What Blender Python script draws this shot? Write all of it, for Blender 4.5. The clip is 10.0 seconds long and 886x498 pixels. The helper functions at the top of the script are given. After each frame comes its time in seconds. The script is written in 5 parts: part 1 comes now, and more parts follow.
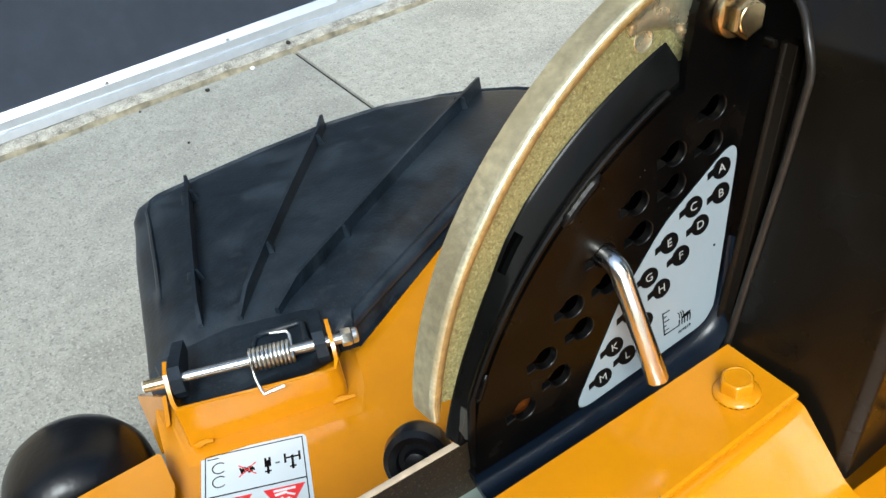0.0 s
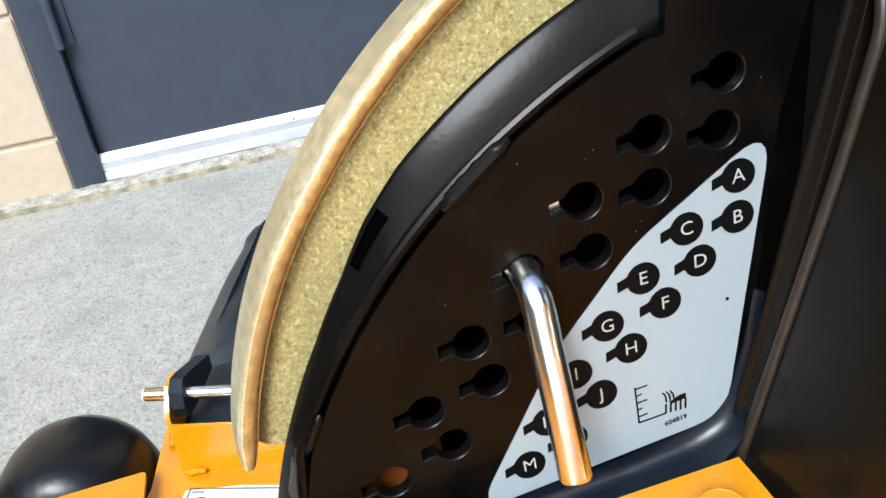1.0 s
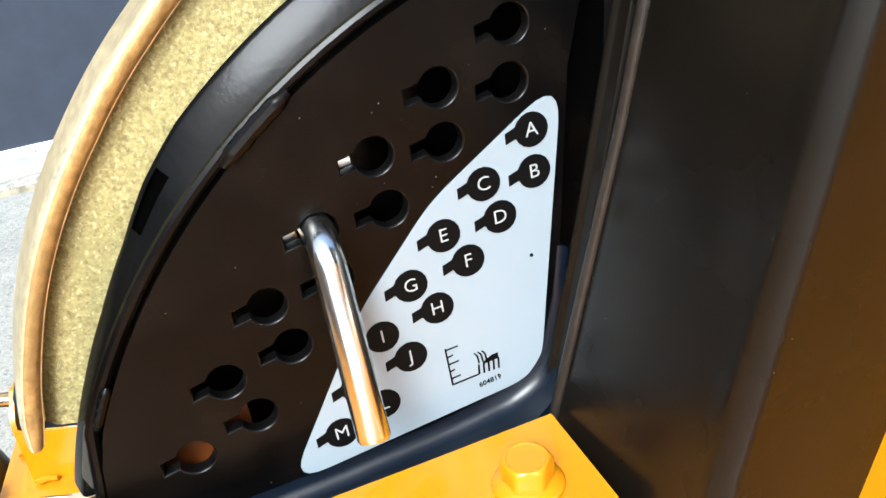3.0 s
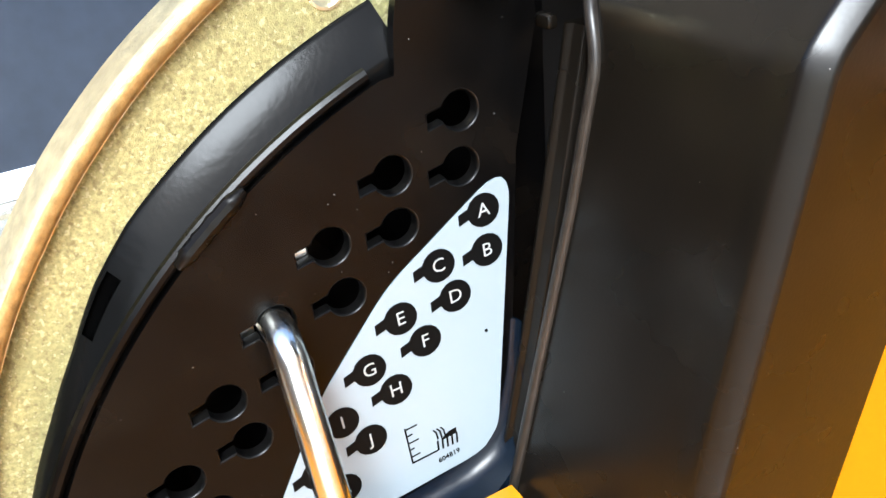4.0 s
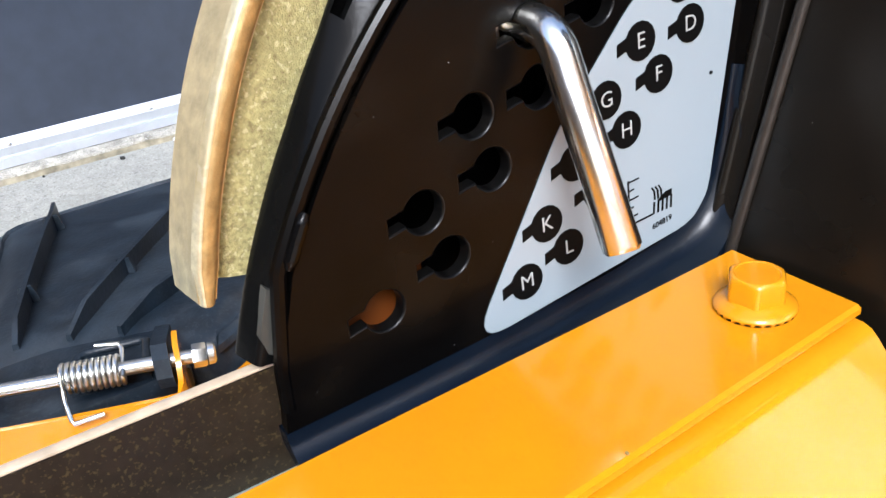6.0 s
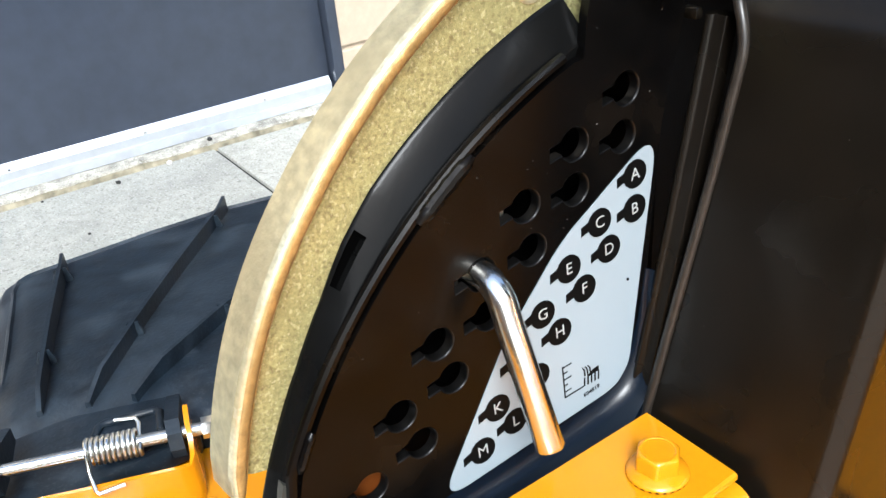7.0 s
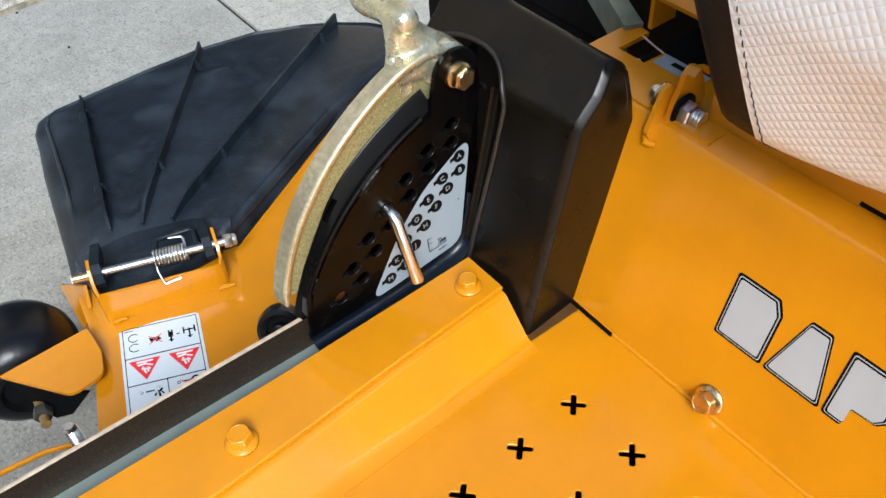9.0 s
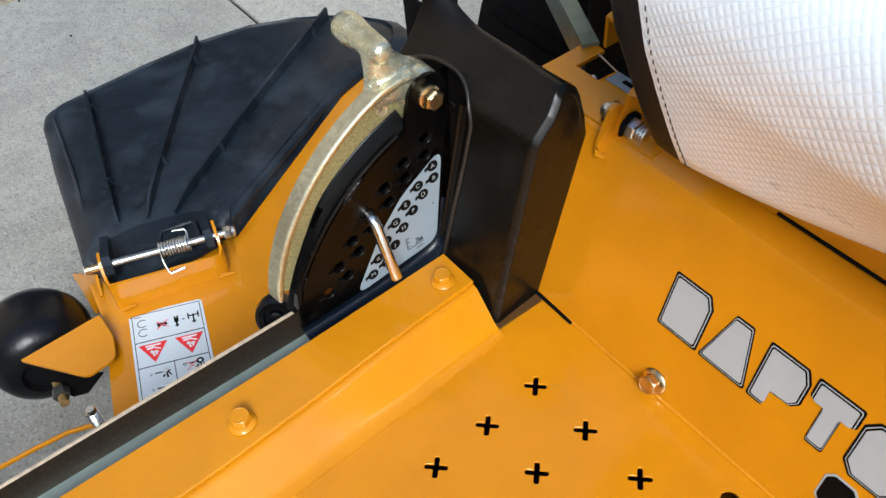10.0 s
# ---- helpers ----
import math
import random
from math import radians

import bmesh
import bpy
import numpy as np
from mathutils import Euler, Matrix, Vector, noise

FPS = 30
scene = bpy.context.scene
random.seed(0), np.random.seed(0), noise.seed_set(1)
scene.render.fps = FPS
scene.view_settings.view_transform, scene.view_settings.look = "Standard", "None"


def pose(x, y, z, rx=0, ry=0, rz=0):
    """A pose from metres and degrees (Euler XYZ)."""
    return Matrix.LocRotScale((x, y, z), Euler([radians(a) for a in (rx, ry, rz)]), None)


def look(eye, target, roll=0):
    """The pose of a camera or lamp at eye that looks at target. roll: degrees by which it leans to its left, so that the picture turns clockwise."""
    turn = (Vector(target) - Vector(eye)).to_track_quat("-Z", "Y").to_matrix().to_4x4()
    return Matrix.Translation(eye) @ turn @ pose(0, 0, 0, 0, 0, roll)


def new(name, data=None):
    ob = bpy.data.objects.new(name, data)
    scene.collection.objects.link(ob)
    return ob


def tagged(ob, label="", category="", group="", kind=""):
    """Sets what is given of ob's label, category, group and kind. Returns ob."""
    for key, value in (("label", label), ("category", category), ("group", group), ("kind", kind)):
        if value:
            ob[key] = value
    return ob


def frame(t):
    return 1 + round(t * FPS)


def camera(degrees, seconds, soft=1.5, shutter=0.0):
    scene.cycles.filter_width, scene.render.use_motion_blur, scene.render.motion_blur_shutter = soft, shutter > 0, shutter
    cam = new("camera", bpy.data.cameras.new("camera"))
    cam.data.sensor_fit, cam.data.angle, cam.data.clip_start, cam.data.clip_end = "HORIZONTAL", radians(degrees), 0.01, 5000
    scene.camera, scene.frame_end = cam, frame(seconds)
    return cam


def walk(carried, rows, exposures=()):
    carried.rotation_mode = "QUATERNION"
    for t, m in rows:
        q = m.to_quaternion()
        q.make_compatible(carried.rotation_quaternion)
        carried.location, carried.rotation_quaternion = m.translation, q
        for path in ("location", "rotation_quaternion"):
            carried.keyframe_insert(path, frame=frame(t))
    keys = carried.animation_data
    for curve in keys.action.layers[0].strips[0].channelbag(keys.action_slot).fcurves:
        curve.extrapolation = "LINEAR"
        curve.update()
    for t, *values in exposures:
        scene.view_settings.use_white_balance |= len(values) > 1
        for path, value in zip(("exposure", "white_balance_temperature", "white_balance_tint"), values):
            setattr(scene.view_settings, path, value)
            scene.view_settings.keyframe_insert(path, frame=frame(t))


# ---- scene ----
cam = camera(53.39, 10.0)
PATH = [
    (0, (0.1972, -0.1614, 0.6158), (-0.3564, 0.0922, 0.1780), -11.12),
    (0.5, (0.2057, -0.1074, 0.5613), (-0.4149, 0.0339, 0.1646), -9.69),
    (1, (0.1724, -0.0589, 0.5285), (-0.4824, 0.0556, 0.1812), -9.37),
    (1.5, (0.1769, -0.0632, 0.4882), (-0.4890, 0.0589, 0.1655), -7.89),
    (2, (0.1945, -0.0428, 0.4991), (-0.4773, 0.0210, 0.1717), -9.75),
    (2.5, (0.1984, -0.0312, 0.5059), (-0.4694, 0.0357, 0.1712), -10.62),
    (3, (0.1806, -0.0369, 0.5139), (-0.4512, 0.1562, 0.1588), -7.94),
    (3.2, (0.1762, -0.0446, 0.5146), (-0.4387, 0.2029, 0.1638), -6.35),
    (4.3, (0.1707, -0.0433, 0.5304), (-0.4372, 0.2292, 0.1860), -7.21),
    (4.5, (0.1742, -0.0473, 0.5224), (-0.4400, 0.2233, 0.1877), -7.34),
    (5, (0.1831, -0.0721, 0.4966), (-0.4162, 0.2229, 0.1555), -6.15),
    (5.5, (0.1539, -0.1059, 0.4718), (-0.4249, 0.2169, 0.1207), -5.61),
    (5.7, (0.1403, -0.1168, 0.4669), (-0.4390, 0.2177, 0.1277), -6.02),
    (6.8, (0.1427, -0.1163, 0.5012), (-0.4304, 0.2108, 0.1448), -6.71),
    (7, (0.1668, -0.1201, 0.5410), (-0.4023, 0.2173, 0.1877), -6.18),
    (7.5, (0.2216, -0.1377, 0.6303), (-0.3055, 0.1777, 0.2000), -5.72),
    (8, (0.2826, -0.1700, 0.7053), (-0.1880, 0.1457, 0.2141), -3.14),
    (8.5, (0.3123, -0.1878, 0.7491), (-0.1320, 0.1198, 0.2290), -3.61),
    (9, (0.3419, -0.2009, 0.7773), (-0.1002, 0.0933, 0.2477), -4.94),
    (9.5, (0.3624, -0.1982, 0.8137), (-0.0712, 0.0841, 0.2706), -5.59),
    (10, (0.3774, -0.2015, 0.8386), (-0.0489, 0.0781, 0.2885), -5.71),
]
walk(cam, [(t, look(eye, target, roll)) for t, eye, target, roll in PATH], [(0, 0.78, 5850, 1), (1, 1.14, 5850, 5), (1.5, 1.3, 5850, 8), (2.5, 1.42, 5800, 6), (4.5, 1.74, 5650, 5), (5, 1.51, 5700, 10), (5.5, 1.16, 5750, 13), (7, 1.37, 5850, 6), (7.5, 1.43, 5850, 9), (8, 1.18, 5800, 8), (9, 0.72, 5800, 7), (10, 0.5, 5800, 7)])

# ---- light ----
world = bpy.data.worlds.new("sky")
scene.world = world
world.use_nodes = True
wn, wl = world.node_tree.nodes, world.node_tree.links
sky = wn.new("ShaderNodeTexSky")
sky.sky_type, sky.sun_disc = "NISHITA", False
sky.sun_elevation, sky.sun_rotation = radians(42), radians(119)
sky.dust_density, sky.air_density = 3.0, 1.0
wl.new(sky.outputs[0], wn["Background"].inputs[0])
wn["Background"].inputs[1].default_value = 0.135
sun_data = bpy.data.lights.new("sun", "SUN")
sun_data.energy, sun_data.angle, sun_data.color = 2.5, radians(22), (1.0, 0.985, 0.96)
sun = new("sun", sun_data)
sun.matrix_world = look((3.1, -1.75, 3.55), (0, 0, 0.3))


# ---- materials ----
def material(name, color, rough=0.5, metal=0.0, coat=0.0, vary=0.12, scale=60.0, bump=0.0, bump_scale=400.0, stain=None, stain_scale=8.0, rough_vary=0.08, spec=0.5):
    """A surface with colour variation at two scales, uneven gloss and fine relief."""
    m = bpy.data.materials.new(name)
    m.use_nodes = True
    n, l = m.node_tree.nodes, m.node_tree.links
    b = n["Principled BSDF"]
    b.inputs["Metallic"].default_value = metal
    b.inputs["Coat Weight"].default_value = coat
    b.inputs["Coat Roughness"].default_value = 0.12
    b.inputs["Specular IOR Level"].default_value = spec
    tc = n.new("ShaderNodeTexCoord")
    fine = n.new("ShaderNodeTexNoise")
    fine.inputs["Scale"].default_value, fine.inputs["Detail"].default_value = scale, 6
    l.new(tc.outputs["Object"], fine.inputs["Vector"])
    coarse = n.new("ShaderNodeTexNoise")
    coarse.inputs["Scale"].default_value, coarse.inputs["Detail"].default_value = stain_scale, 4
    l.new(tc.outputs["Object"], coarse.inputs["Vector"])
    ramp = n.new("ShaderNodeValToRGB")
    ramp.color_ramp.elements[0].position, ramp.color_ramp.elements[1].position = 0.3, 0.7
    ramp.color_ramp.elements[0].color = (*[c * (1 - vary) for c in color], 1)
    ramp.color_ramp.elements[1].color = (*[min(1, c * (1 + vary)) for c in color], 1)
    l.new(fine.outputs[0], ramp.inputs[0])
    last = ramp.outputs[0]
    if stain:
        mask = n.new("ShaderNodeValToRGB")
        mask.color_ramp.elements[0].position, mask.color_ramp.elements[1].position = 0.5, 0.72
        l.new(coarse.outputs[0], mask.inputs[0])
        mix = n.new("ShaderNodeMix")
        mix.data_type = "RGBA"
        l.new(mask.outputs[0], mix.inputs["Factor"])
        l.new(last, mix.inputs["A"])
        mix.inputs["B"].default_value = (*stain, 1)
        last = mix.outputs["Result"]
    l.new(last, b.inputs["Base Color"])
    gloss = n.new("ShaderNodeMapRange")
    gloss.inputs["To Min"].default_value, gloss.inputs["To Max"].default_value = max(0.02, rough - rough_vary), rough + rough_vary
    l.new(coarse.outputs[0], gloss.inputs["Value"])
    l.new(gloss.outputs[0], b.inputs["Roughness"])
    if bump:
        grain = n.new("ShaderNodeTexNoise")
        grain.inputs["Scale"].default_value, grain.inputs["Detail"].default_value = bump_scale, 3
        l.new(tc.outputs["Object"], grain.inputs["Vector"])
        bn = n.new("ShaderNodeBump")
        bn.inputs["Strength"].default_value, bn.inputs["Distance"].default_value = 1.0, bump
        l.new(grain.outputs[0], bn.inputs["Height"])
        l.new(bn.outputs[0], b.inputs["Normal"])
    return m


YELLOW = material("yellow_paint", (0.54, 0.208, 0.001), 0.22, coat=0.65, spec=0.2, vary=0.05, scale=25, bump=0.0004, bump_scale=70, stain=(0.495, 0.190, 0.002), stain_scale=14)
BLACK = material("black_powder_coat", (0.0014, 0.0013, 0.0013), 0.25, spec=0.14, vary=0.3, bump=0.00002, bump_scale=700, stain=(0.0048, 0.0036, 0.0026), stain_scale=34, rough_vary=0.12)
# black plastic lightened: the edge bead's highlight is put into its colour
GLINT_EDGE = material("highlight_black_plastic_edge", (0.017, 0.0140, 0.011), 0.36, spec=0.42, vary=0.35, scale=300, stain=(0.011, 0.0095, 0.008), stain_scale=40)
BAND = material("glossy_black_band", (0.003, 0.0031, 0.0031), 0.18, spec=0.09, vary=0.2, bump=0.00003, bump_scale=700, rough_vary=0.04)
# blue in this black stands in for sky reflected along the fold
FOLD = material("black_fold_sky_tint", (0.0018, 0.0042, 0.0085), 0.26, spec=0.26, vary=0.2, bump=0.00003, bump_scale=700)
PLASTIC = material("black_plastic", (0.0044, 0.0035, 0.0024), 0.28, spec=0.27, vary=0.2, bump=0.00002, bump_scale=1100, stain=(0.0062, 0.0050, 0.0036), stain_scale=22, rough_vary=0.05)
RUBBER = material("black_rubber", (0.0062, 0.0112, 0.0172), 0.43, spec=0.36, vary=0.45, bump=0.0003, bump_scale=250, stain=(0.027, 0.038, 0.050), stain_scale=13)
TYRE = material("black_wheel_plastic", (0.004, 0.0045, 0.0055), 0.30, spec=0.3, vary=0.3, bump=0.0002, bump_scale=200)
LEVER = material("yellow_zinc_casting", (0.36, 0.335, 0.15), 0.46, metal=0.6, vary=0.30, scale=1100, bump=0.00022, bump_scale=3000, stain=(0.28, 0.27, 0.12), stain_scale=22)
RIM = material("worn_zinc_rim", (0.56, 0.52, 0.35), 0.34, metal=0.6, vary=0.22, scale=420, bump=0.0001, bump_scale=900, stain=(0.44, 0.36, 0.19), stain_scale=60)
RIM_FACE = material("grey_green_zinc", (0.57, 0.525, 0.35), 0.35, metal=0.85, vary=0.22, scale=260, bump=0.0003, bump_scale=500, stain=(0.47, 0.425, 0.28), stain_scale=45)
BRONZE = material("bronze_zinc", (0.36, 0.235, 0.085), 0.48, metal=0.45, vary=0.3, scale=420, bump=0.0002, bump_scale=900, stain=(0.26, 0.18, 0.07), stain_scale=60)
CAST = material("glossy_yellow_zinc_casting", (0.64, 0.62, 0.44), 0.27, metal=0.8, vary=0.18, scale=500, bump=0.0003, bump_scale=800, stain=(0.47, 0.45, 0.29), stain_scale=70)
CHROME = material("bright_zinc_rod", (0.80, 0.79, 0.73), 0.20, metal=1.0, vary=0.12, scale=60, stain=(0.72, 0.68, 0.60), stain_scale=45, rough_vary=0.05)
ZINC = material("clear_zinc", (0.72, 0.72, 0.68), 0.28, metal=1.0, vary=0.15, scale=120)
GOLD = material("gold_zinc", (0.66, 0.51, 0.27), 0.25, metal=1.0, vary=0.25, scale=150, stain=(0.60, 0.40, 0.20), stain_scale=60)
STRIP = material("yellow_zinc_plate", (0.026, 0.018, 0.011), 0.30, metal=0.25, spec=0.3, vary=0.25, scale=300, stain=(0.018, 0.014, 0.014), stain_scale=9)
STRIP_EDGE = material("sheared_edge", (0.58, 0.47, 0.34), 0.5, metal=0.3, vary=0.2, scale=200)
GALV = material("galvanised_steel", (0.33, 0.40, 0.36), 0.36, metal=0.5, vary=0.15, scale=40)
STEEL = material("dull_grey_paint", (0.035, 0.036, 0.032), 0.4, vary=0.2, scale=120, spec=0.4)
BAR = material("dull_green_zinc", (0.16, 0.21, 0.18), 0.32, metal=0.6, vary=0.2, scale=60)
CONCRETE = material("concrete", (0.395, 0.39, 0.34), 0.9, vary=0.14, scale=48, bump=0.0014, bump_scale=170, stain=(0.31, 0.305, 0.268), stain_scale=7, spec=0.3)
SILL_CONCRETE = material("flaked_concrete", (0.30, 0.285, 0.24), 0.9, vary=0.45, scale=55, bump=0.003, bump_scale=70, spec=0.3)
EDGE_CONCRETE = material("stained_concrete_edge", (0.23, 0.205, 0.145), 0.95, vary=0.5, scale=45, bump=0.003, bump_scale=60, spec=0.2)
CRACK = material("dirt_in_joint", (0.03, 0.03, 0.028), 0.95, vary=0.4, scale=80, spec=0.2)
BLOCK = material("beige_block_paint", (0.40, 0.325, 0.235), 0.75, vary=0.05, scale=70, bump=0.0008, bump_scale=120, stain=(0.375, 0.305, 0.22), stain_scale=5)
MORTAR = material("painted_mortar", (0.37, 0.30, 0.215), 0.85, vary=0.1, scale=70, bump=0.001, bump_scale=150)
DOOR = material("dark_door_paint", (0.034, 0.042, 0.060), 0.34, vary=0.12, scale=30, bump=0.0002, bump_scale=60)
ALU = material("aluminium", (0.66, 0.69, 0.73), 0.38, metal=0.8, vary=0.05, scale=60)
LABEL = material("pale_label", (0.245, 0.29, 0.32), 0.35, vary=0.02, scale=30)
WARNING_PAPER = material("white_label_film", (0.60, 0.67, 0.70), 0.35, vary=0.02, scale=30)
INK = material("black_ink", (0.0025, 0.0025, 0.0025), 0.5, vary=0.1, spec=0.08)
PAPER = material("white_print", (0.80, 0.81, 0.80), 0.4, vary=0.02)
RED = material("red_print", (0.72, 0.025, 0.03), 0.4, vary=0.05)
GREY_PRINT = material("grey_print", (0.36, 0.375, 0.37), 0.4, vary=0.03)
SHADED_YELLOW = material("shaded_yellow_paint", (0.13, 0.034, 0.004), 0.45, vary=0.15)
VINYL_BLACK = material("black_vinyl", (0.006, 0.0055, 0.0055), 0.5, spec=0.2, vary=0.2, bump=0.0004, bump_scale=350)
THREAD = material("dark_thread", (0.02, 0.02, 0.02), 0.8)
HOLE_EDGE = material("black_hole_edge", (0.0022, 0.0021, 0.0020), 0.30, spec=0.22, vary=0.5, scale=400)
VOID = material("unlit_hollow", (0.001, 0.001, 0.001), 1.0, spec=0.0)
DARK = material("dark_parts_and_shade", (0.003, 0.003, 0.0034), 0.7, vary=0.3, spec=0.08)


def speckled(m, dark, light, amount, size=1.0):
    """Adds fine dark pits and pale grains to a material's colour."""
    n, l = m.node_tree.nodes, m.node_tree.links
    base = n["Principled BSDF"].inputs["Base Color"]
    last = base.links[0].from_socket
    tc = n.new("ShaderNodeTexCoord")
    for scale, lo, hi, colour in ((420, 0.57, 0.66, dark), (520, 0.58, 0.67, light), (190, 0.61, 0.70, dark)):
        t = n.new("ShaderNodeTexNoise")
        t.inputs["Scale"].default_value, t.inputs["Detail"].default_value = scale / size, 2
        shift = n.new("ShaderNodeVectorMath")
        shift.operation = "ADD"
        shift.inputs[1].default_value = (scale * 0.37, scale * 0.11, 3.0)
        l.new(tc.outputs["Object"], shift.inputs[0])
        l.new(shift.outputs[0], t.inputs["Vector"])
        r = n.new("ShaderNodeMapRange")
        r.inputs["From Min"].default_value, r.inputs["From Max"].default_value, r.inputs["To Max"].default_value = lo, hi, amount
        l.new(t.outputs[0], r.inputs["Value"])
        mix = n.new("ShaderNodeMix")
        mix.data_type = "RGBA"
        l.new(r.outputs[0], mix.inputs["Factor"])
        l.new(last, mix.inputs["A"])
        mix.inputs["B"].default_value = (*colour, 1)
        last = mix.outputs["Result"]
    l.new(last, base)
speckled(CONCRETE, (0.20, 0.196, 0.172), (0.58, 0.58, 0.54), 0.65, 1.9)
speckled(SILL_CONCRETE, (0.12, 0.11, 0.09), (0.60, 0.60, 0.56), 0.7)
speckled(LEVER, (0.13, 0.105, 0.04), (0.74, 0.69, 0.42), 0.42, 0.55)
speckled(RIM, (0.22, 0.17, 0.09), (0.80, 0.78, 0.66), 0.18)
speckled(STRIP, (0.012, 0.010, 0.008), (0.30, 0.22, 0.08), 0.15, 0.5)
speckled(RUBBER, (0.008, 0.010, 0.013), (0.06, 0.07, 0.08), 0.22)
speckled(RUBBER, (0.005, 0.007, 0.010), (0.036, 0.044, 0.053), 0.30, 9.0)


def dusty(m, scale, amount, colour=(0.17, 0.165, 0.155)):
    """Sparse specks of pale dust lying on a dark surface."""
    n, l = m.node_tree.nodes, m.node_tree.links
    base = n["Principled BSDF"].inputs["Base Color"]
    last = base.links[0].from_socket
    tc = n.new("ShaderNodeTexCoord")
    cells = n.new("ShaderNodeTexVoronoi")
    cells.inputs["Scale"].default_value = scale
    l.new(tc.outputs["Object"], cells.inputs["Vector"])
    near = n.new("ShaderNodeMapRange")
    near.inputs["From Min"].default_value, near.inputs["From Max"].default_value = 0.045, 0.025
    l.new(cells.outputs["Distance"], near.inputs["Value"])
    pick = n.new("ShaderNodeSeparateColor")
    l.new(cells.outputs["Color"], pick.inputs[0])
    some = n.new("ShaderNodeMath")
    some.operation = "LESS_THAN"
    some.inputs[1].default_value = amount
    l.new(pick.outputs[0], some.inputs[0])
    both = n.new("ShaderNodeMath")
    both.operation = "MULTIPLY"
    l.new(near.outputs[0], both.inputs[0])
    l.new(some.outputs[0], both.inputs[1])
    mix = n.new("ShaderNodeMix")
    mix.data_type = "RGBA"
    l.new(both.outputs[0], mix.inputs["Factor"])
    l.new(last, mix.inputs["A"])
    mix.inputs["B"].default_value = (*colour, 1)
    l.new(mix.outputs["Result"], base)
BRICK = material("brown_brick", (0.14, 0.105, 0.084), 0.85, vary=0.25, scale=20, stain=(0.11, 0.086, 0.070), stain_scale=2)
dusty(PLASTIC, 260, 0.10)
dusty(BLACK, 260, 0.07)
dusty(RUBBER, 200, 0.10)
dusty(YELLOW, 90, 0.03, (0.12, 0.07, 0.01))


# ---- building helpers ----
def mesh_of(bm, mat, smooth=None):
    me = bpy.data.meshes.new("mesh")
    bmesh.ops.recalc_face_normals(bm, faces=bm.faces[:])
    if smooth is not None:
        for f in bm.faces:
            f.smooth = True
        for e in bm.edges:
            e.smooth = not (len(e.link_faces) == 2 and e.calc_face_angle(0) > radians(smooth))
    bm.to_mesh(me)
    bm.free()
    me.materials.append(mat)
    return me


def part(name, bm, mat, parent=None, label="", smooth=35):
    """One mesh object, under a thing or a part."""
    ob = new(name, mesh_of(bm, mat, smooth))
    ob.parent = parent
    if label:
        tagged(ob, label)
    return ob


def thing(name, label, category, at=(0, 0, 0), kind="", group=""):
    ob = new(name)
    ob.empty_display_size = 0.05
    ob.location = at
    return tagged(ob, label, category, group, kind)


def bevelled(bm, width, segments=2, angle=30):
    edges = [e for e in bm.edges if len(e.link_faces) == 2 and e.calc_face_angle(0) > radians(angle)]
    if edges and width:
        bmesh.ops.bevel(bm, geom=edges, offset=width, segments=segments, affect="EDGES", profile=0.5, clamp_overlap=True)
    return bm


def box(lo, hi, bevel=0.0, segments=2):
    bm = bmesh.new()
    bmesh.ops.create_cube(bm, size=1)
    for v in bm.verts:
        v.co = [a + (c + 0.5) * (b - a) for a, b, c in zip(lo, hi, v.co)]
    return bevelled(bm, bevel, segments)


def loft(rings, closed=True, caps=True, bm=None):
    """A skin over rings of equally many points."""
    bm = bm or bmesh.new()
    rows = [[bm.verts.new(p) for p in ring] for ring in rings]
    n = len(rows[0])
    for a, b in zip(rows, rows[1:]):
        for i in range(n if closed else n - 1):
            j = (i + 1) % n
            try:
                bm.faces.new((a[i], a[j], b[j], b[i]))
            except ValueError:
                pass
    if closed and caps:
        bm.faces.new(rows[0][::-1])
        bm.faces.new(rows[-1])
    return bm


def frame_of(d):
    d = Vector(d).normalized()
    a = Vector((0, 0, 1)) if abs(d.z) < 0.9 else Vector((1, 0, 0))
    u = d.cross(a).normalized()
    return d, u, d.cross(u)


def tube(points, r, sides=12, caps=True, bm=None, radii=None):
    """A round bar along a line of points."""
    pts = [Vector(p) for p in points]
    rings, u = [], None
    for i, p in enumerate(pts):
        d = (pts[min(i + 1, len(pts) - 1)] - pts[max(i - 1, 0)]).normalized()
        if u is None:
            _, u, _ = frame_of(d)
        u = (u - d * u.dot(d)).normalized()
        w = d.cross(u)
        rr = radii[i] if radii else r
        rings.append([p + (u * math.cos(a) + w * math.sin(a)) * rr for a in (2 * math.pi * k / sides for k in range(sides))])
    return loft(rings, True, caps, bm)


def turned(profile, at, axis, sides=24, bm=None):
    """A turned solid: profile of (distance along the axis, radius)."""
    d, u, w = frame_of(axis)
    at = Vector(at)
    rings = [[at + d * h + (u * math.cos(a) + w * math.sin(a)) * max(r, 1e-5) for a in (2 * math.pi * k / sides for k in range(sides))] for h, r in profile]
    return loft(rings, True, True, bm)


def arc(cy, cz, r, a0, a1, n):
    return [(cy + r * math.cos(radians(a0 + (a1 - a0) * i / n)), cz + r * math.sin(radians(a0 + (a1 - a0) * i / n))) for i in range(n + 1)]


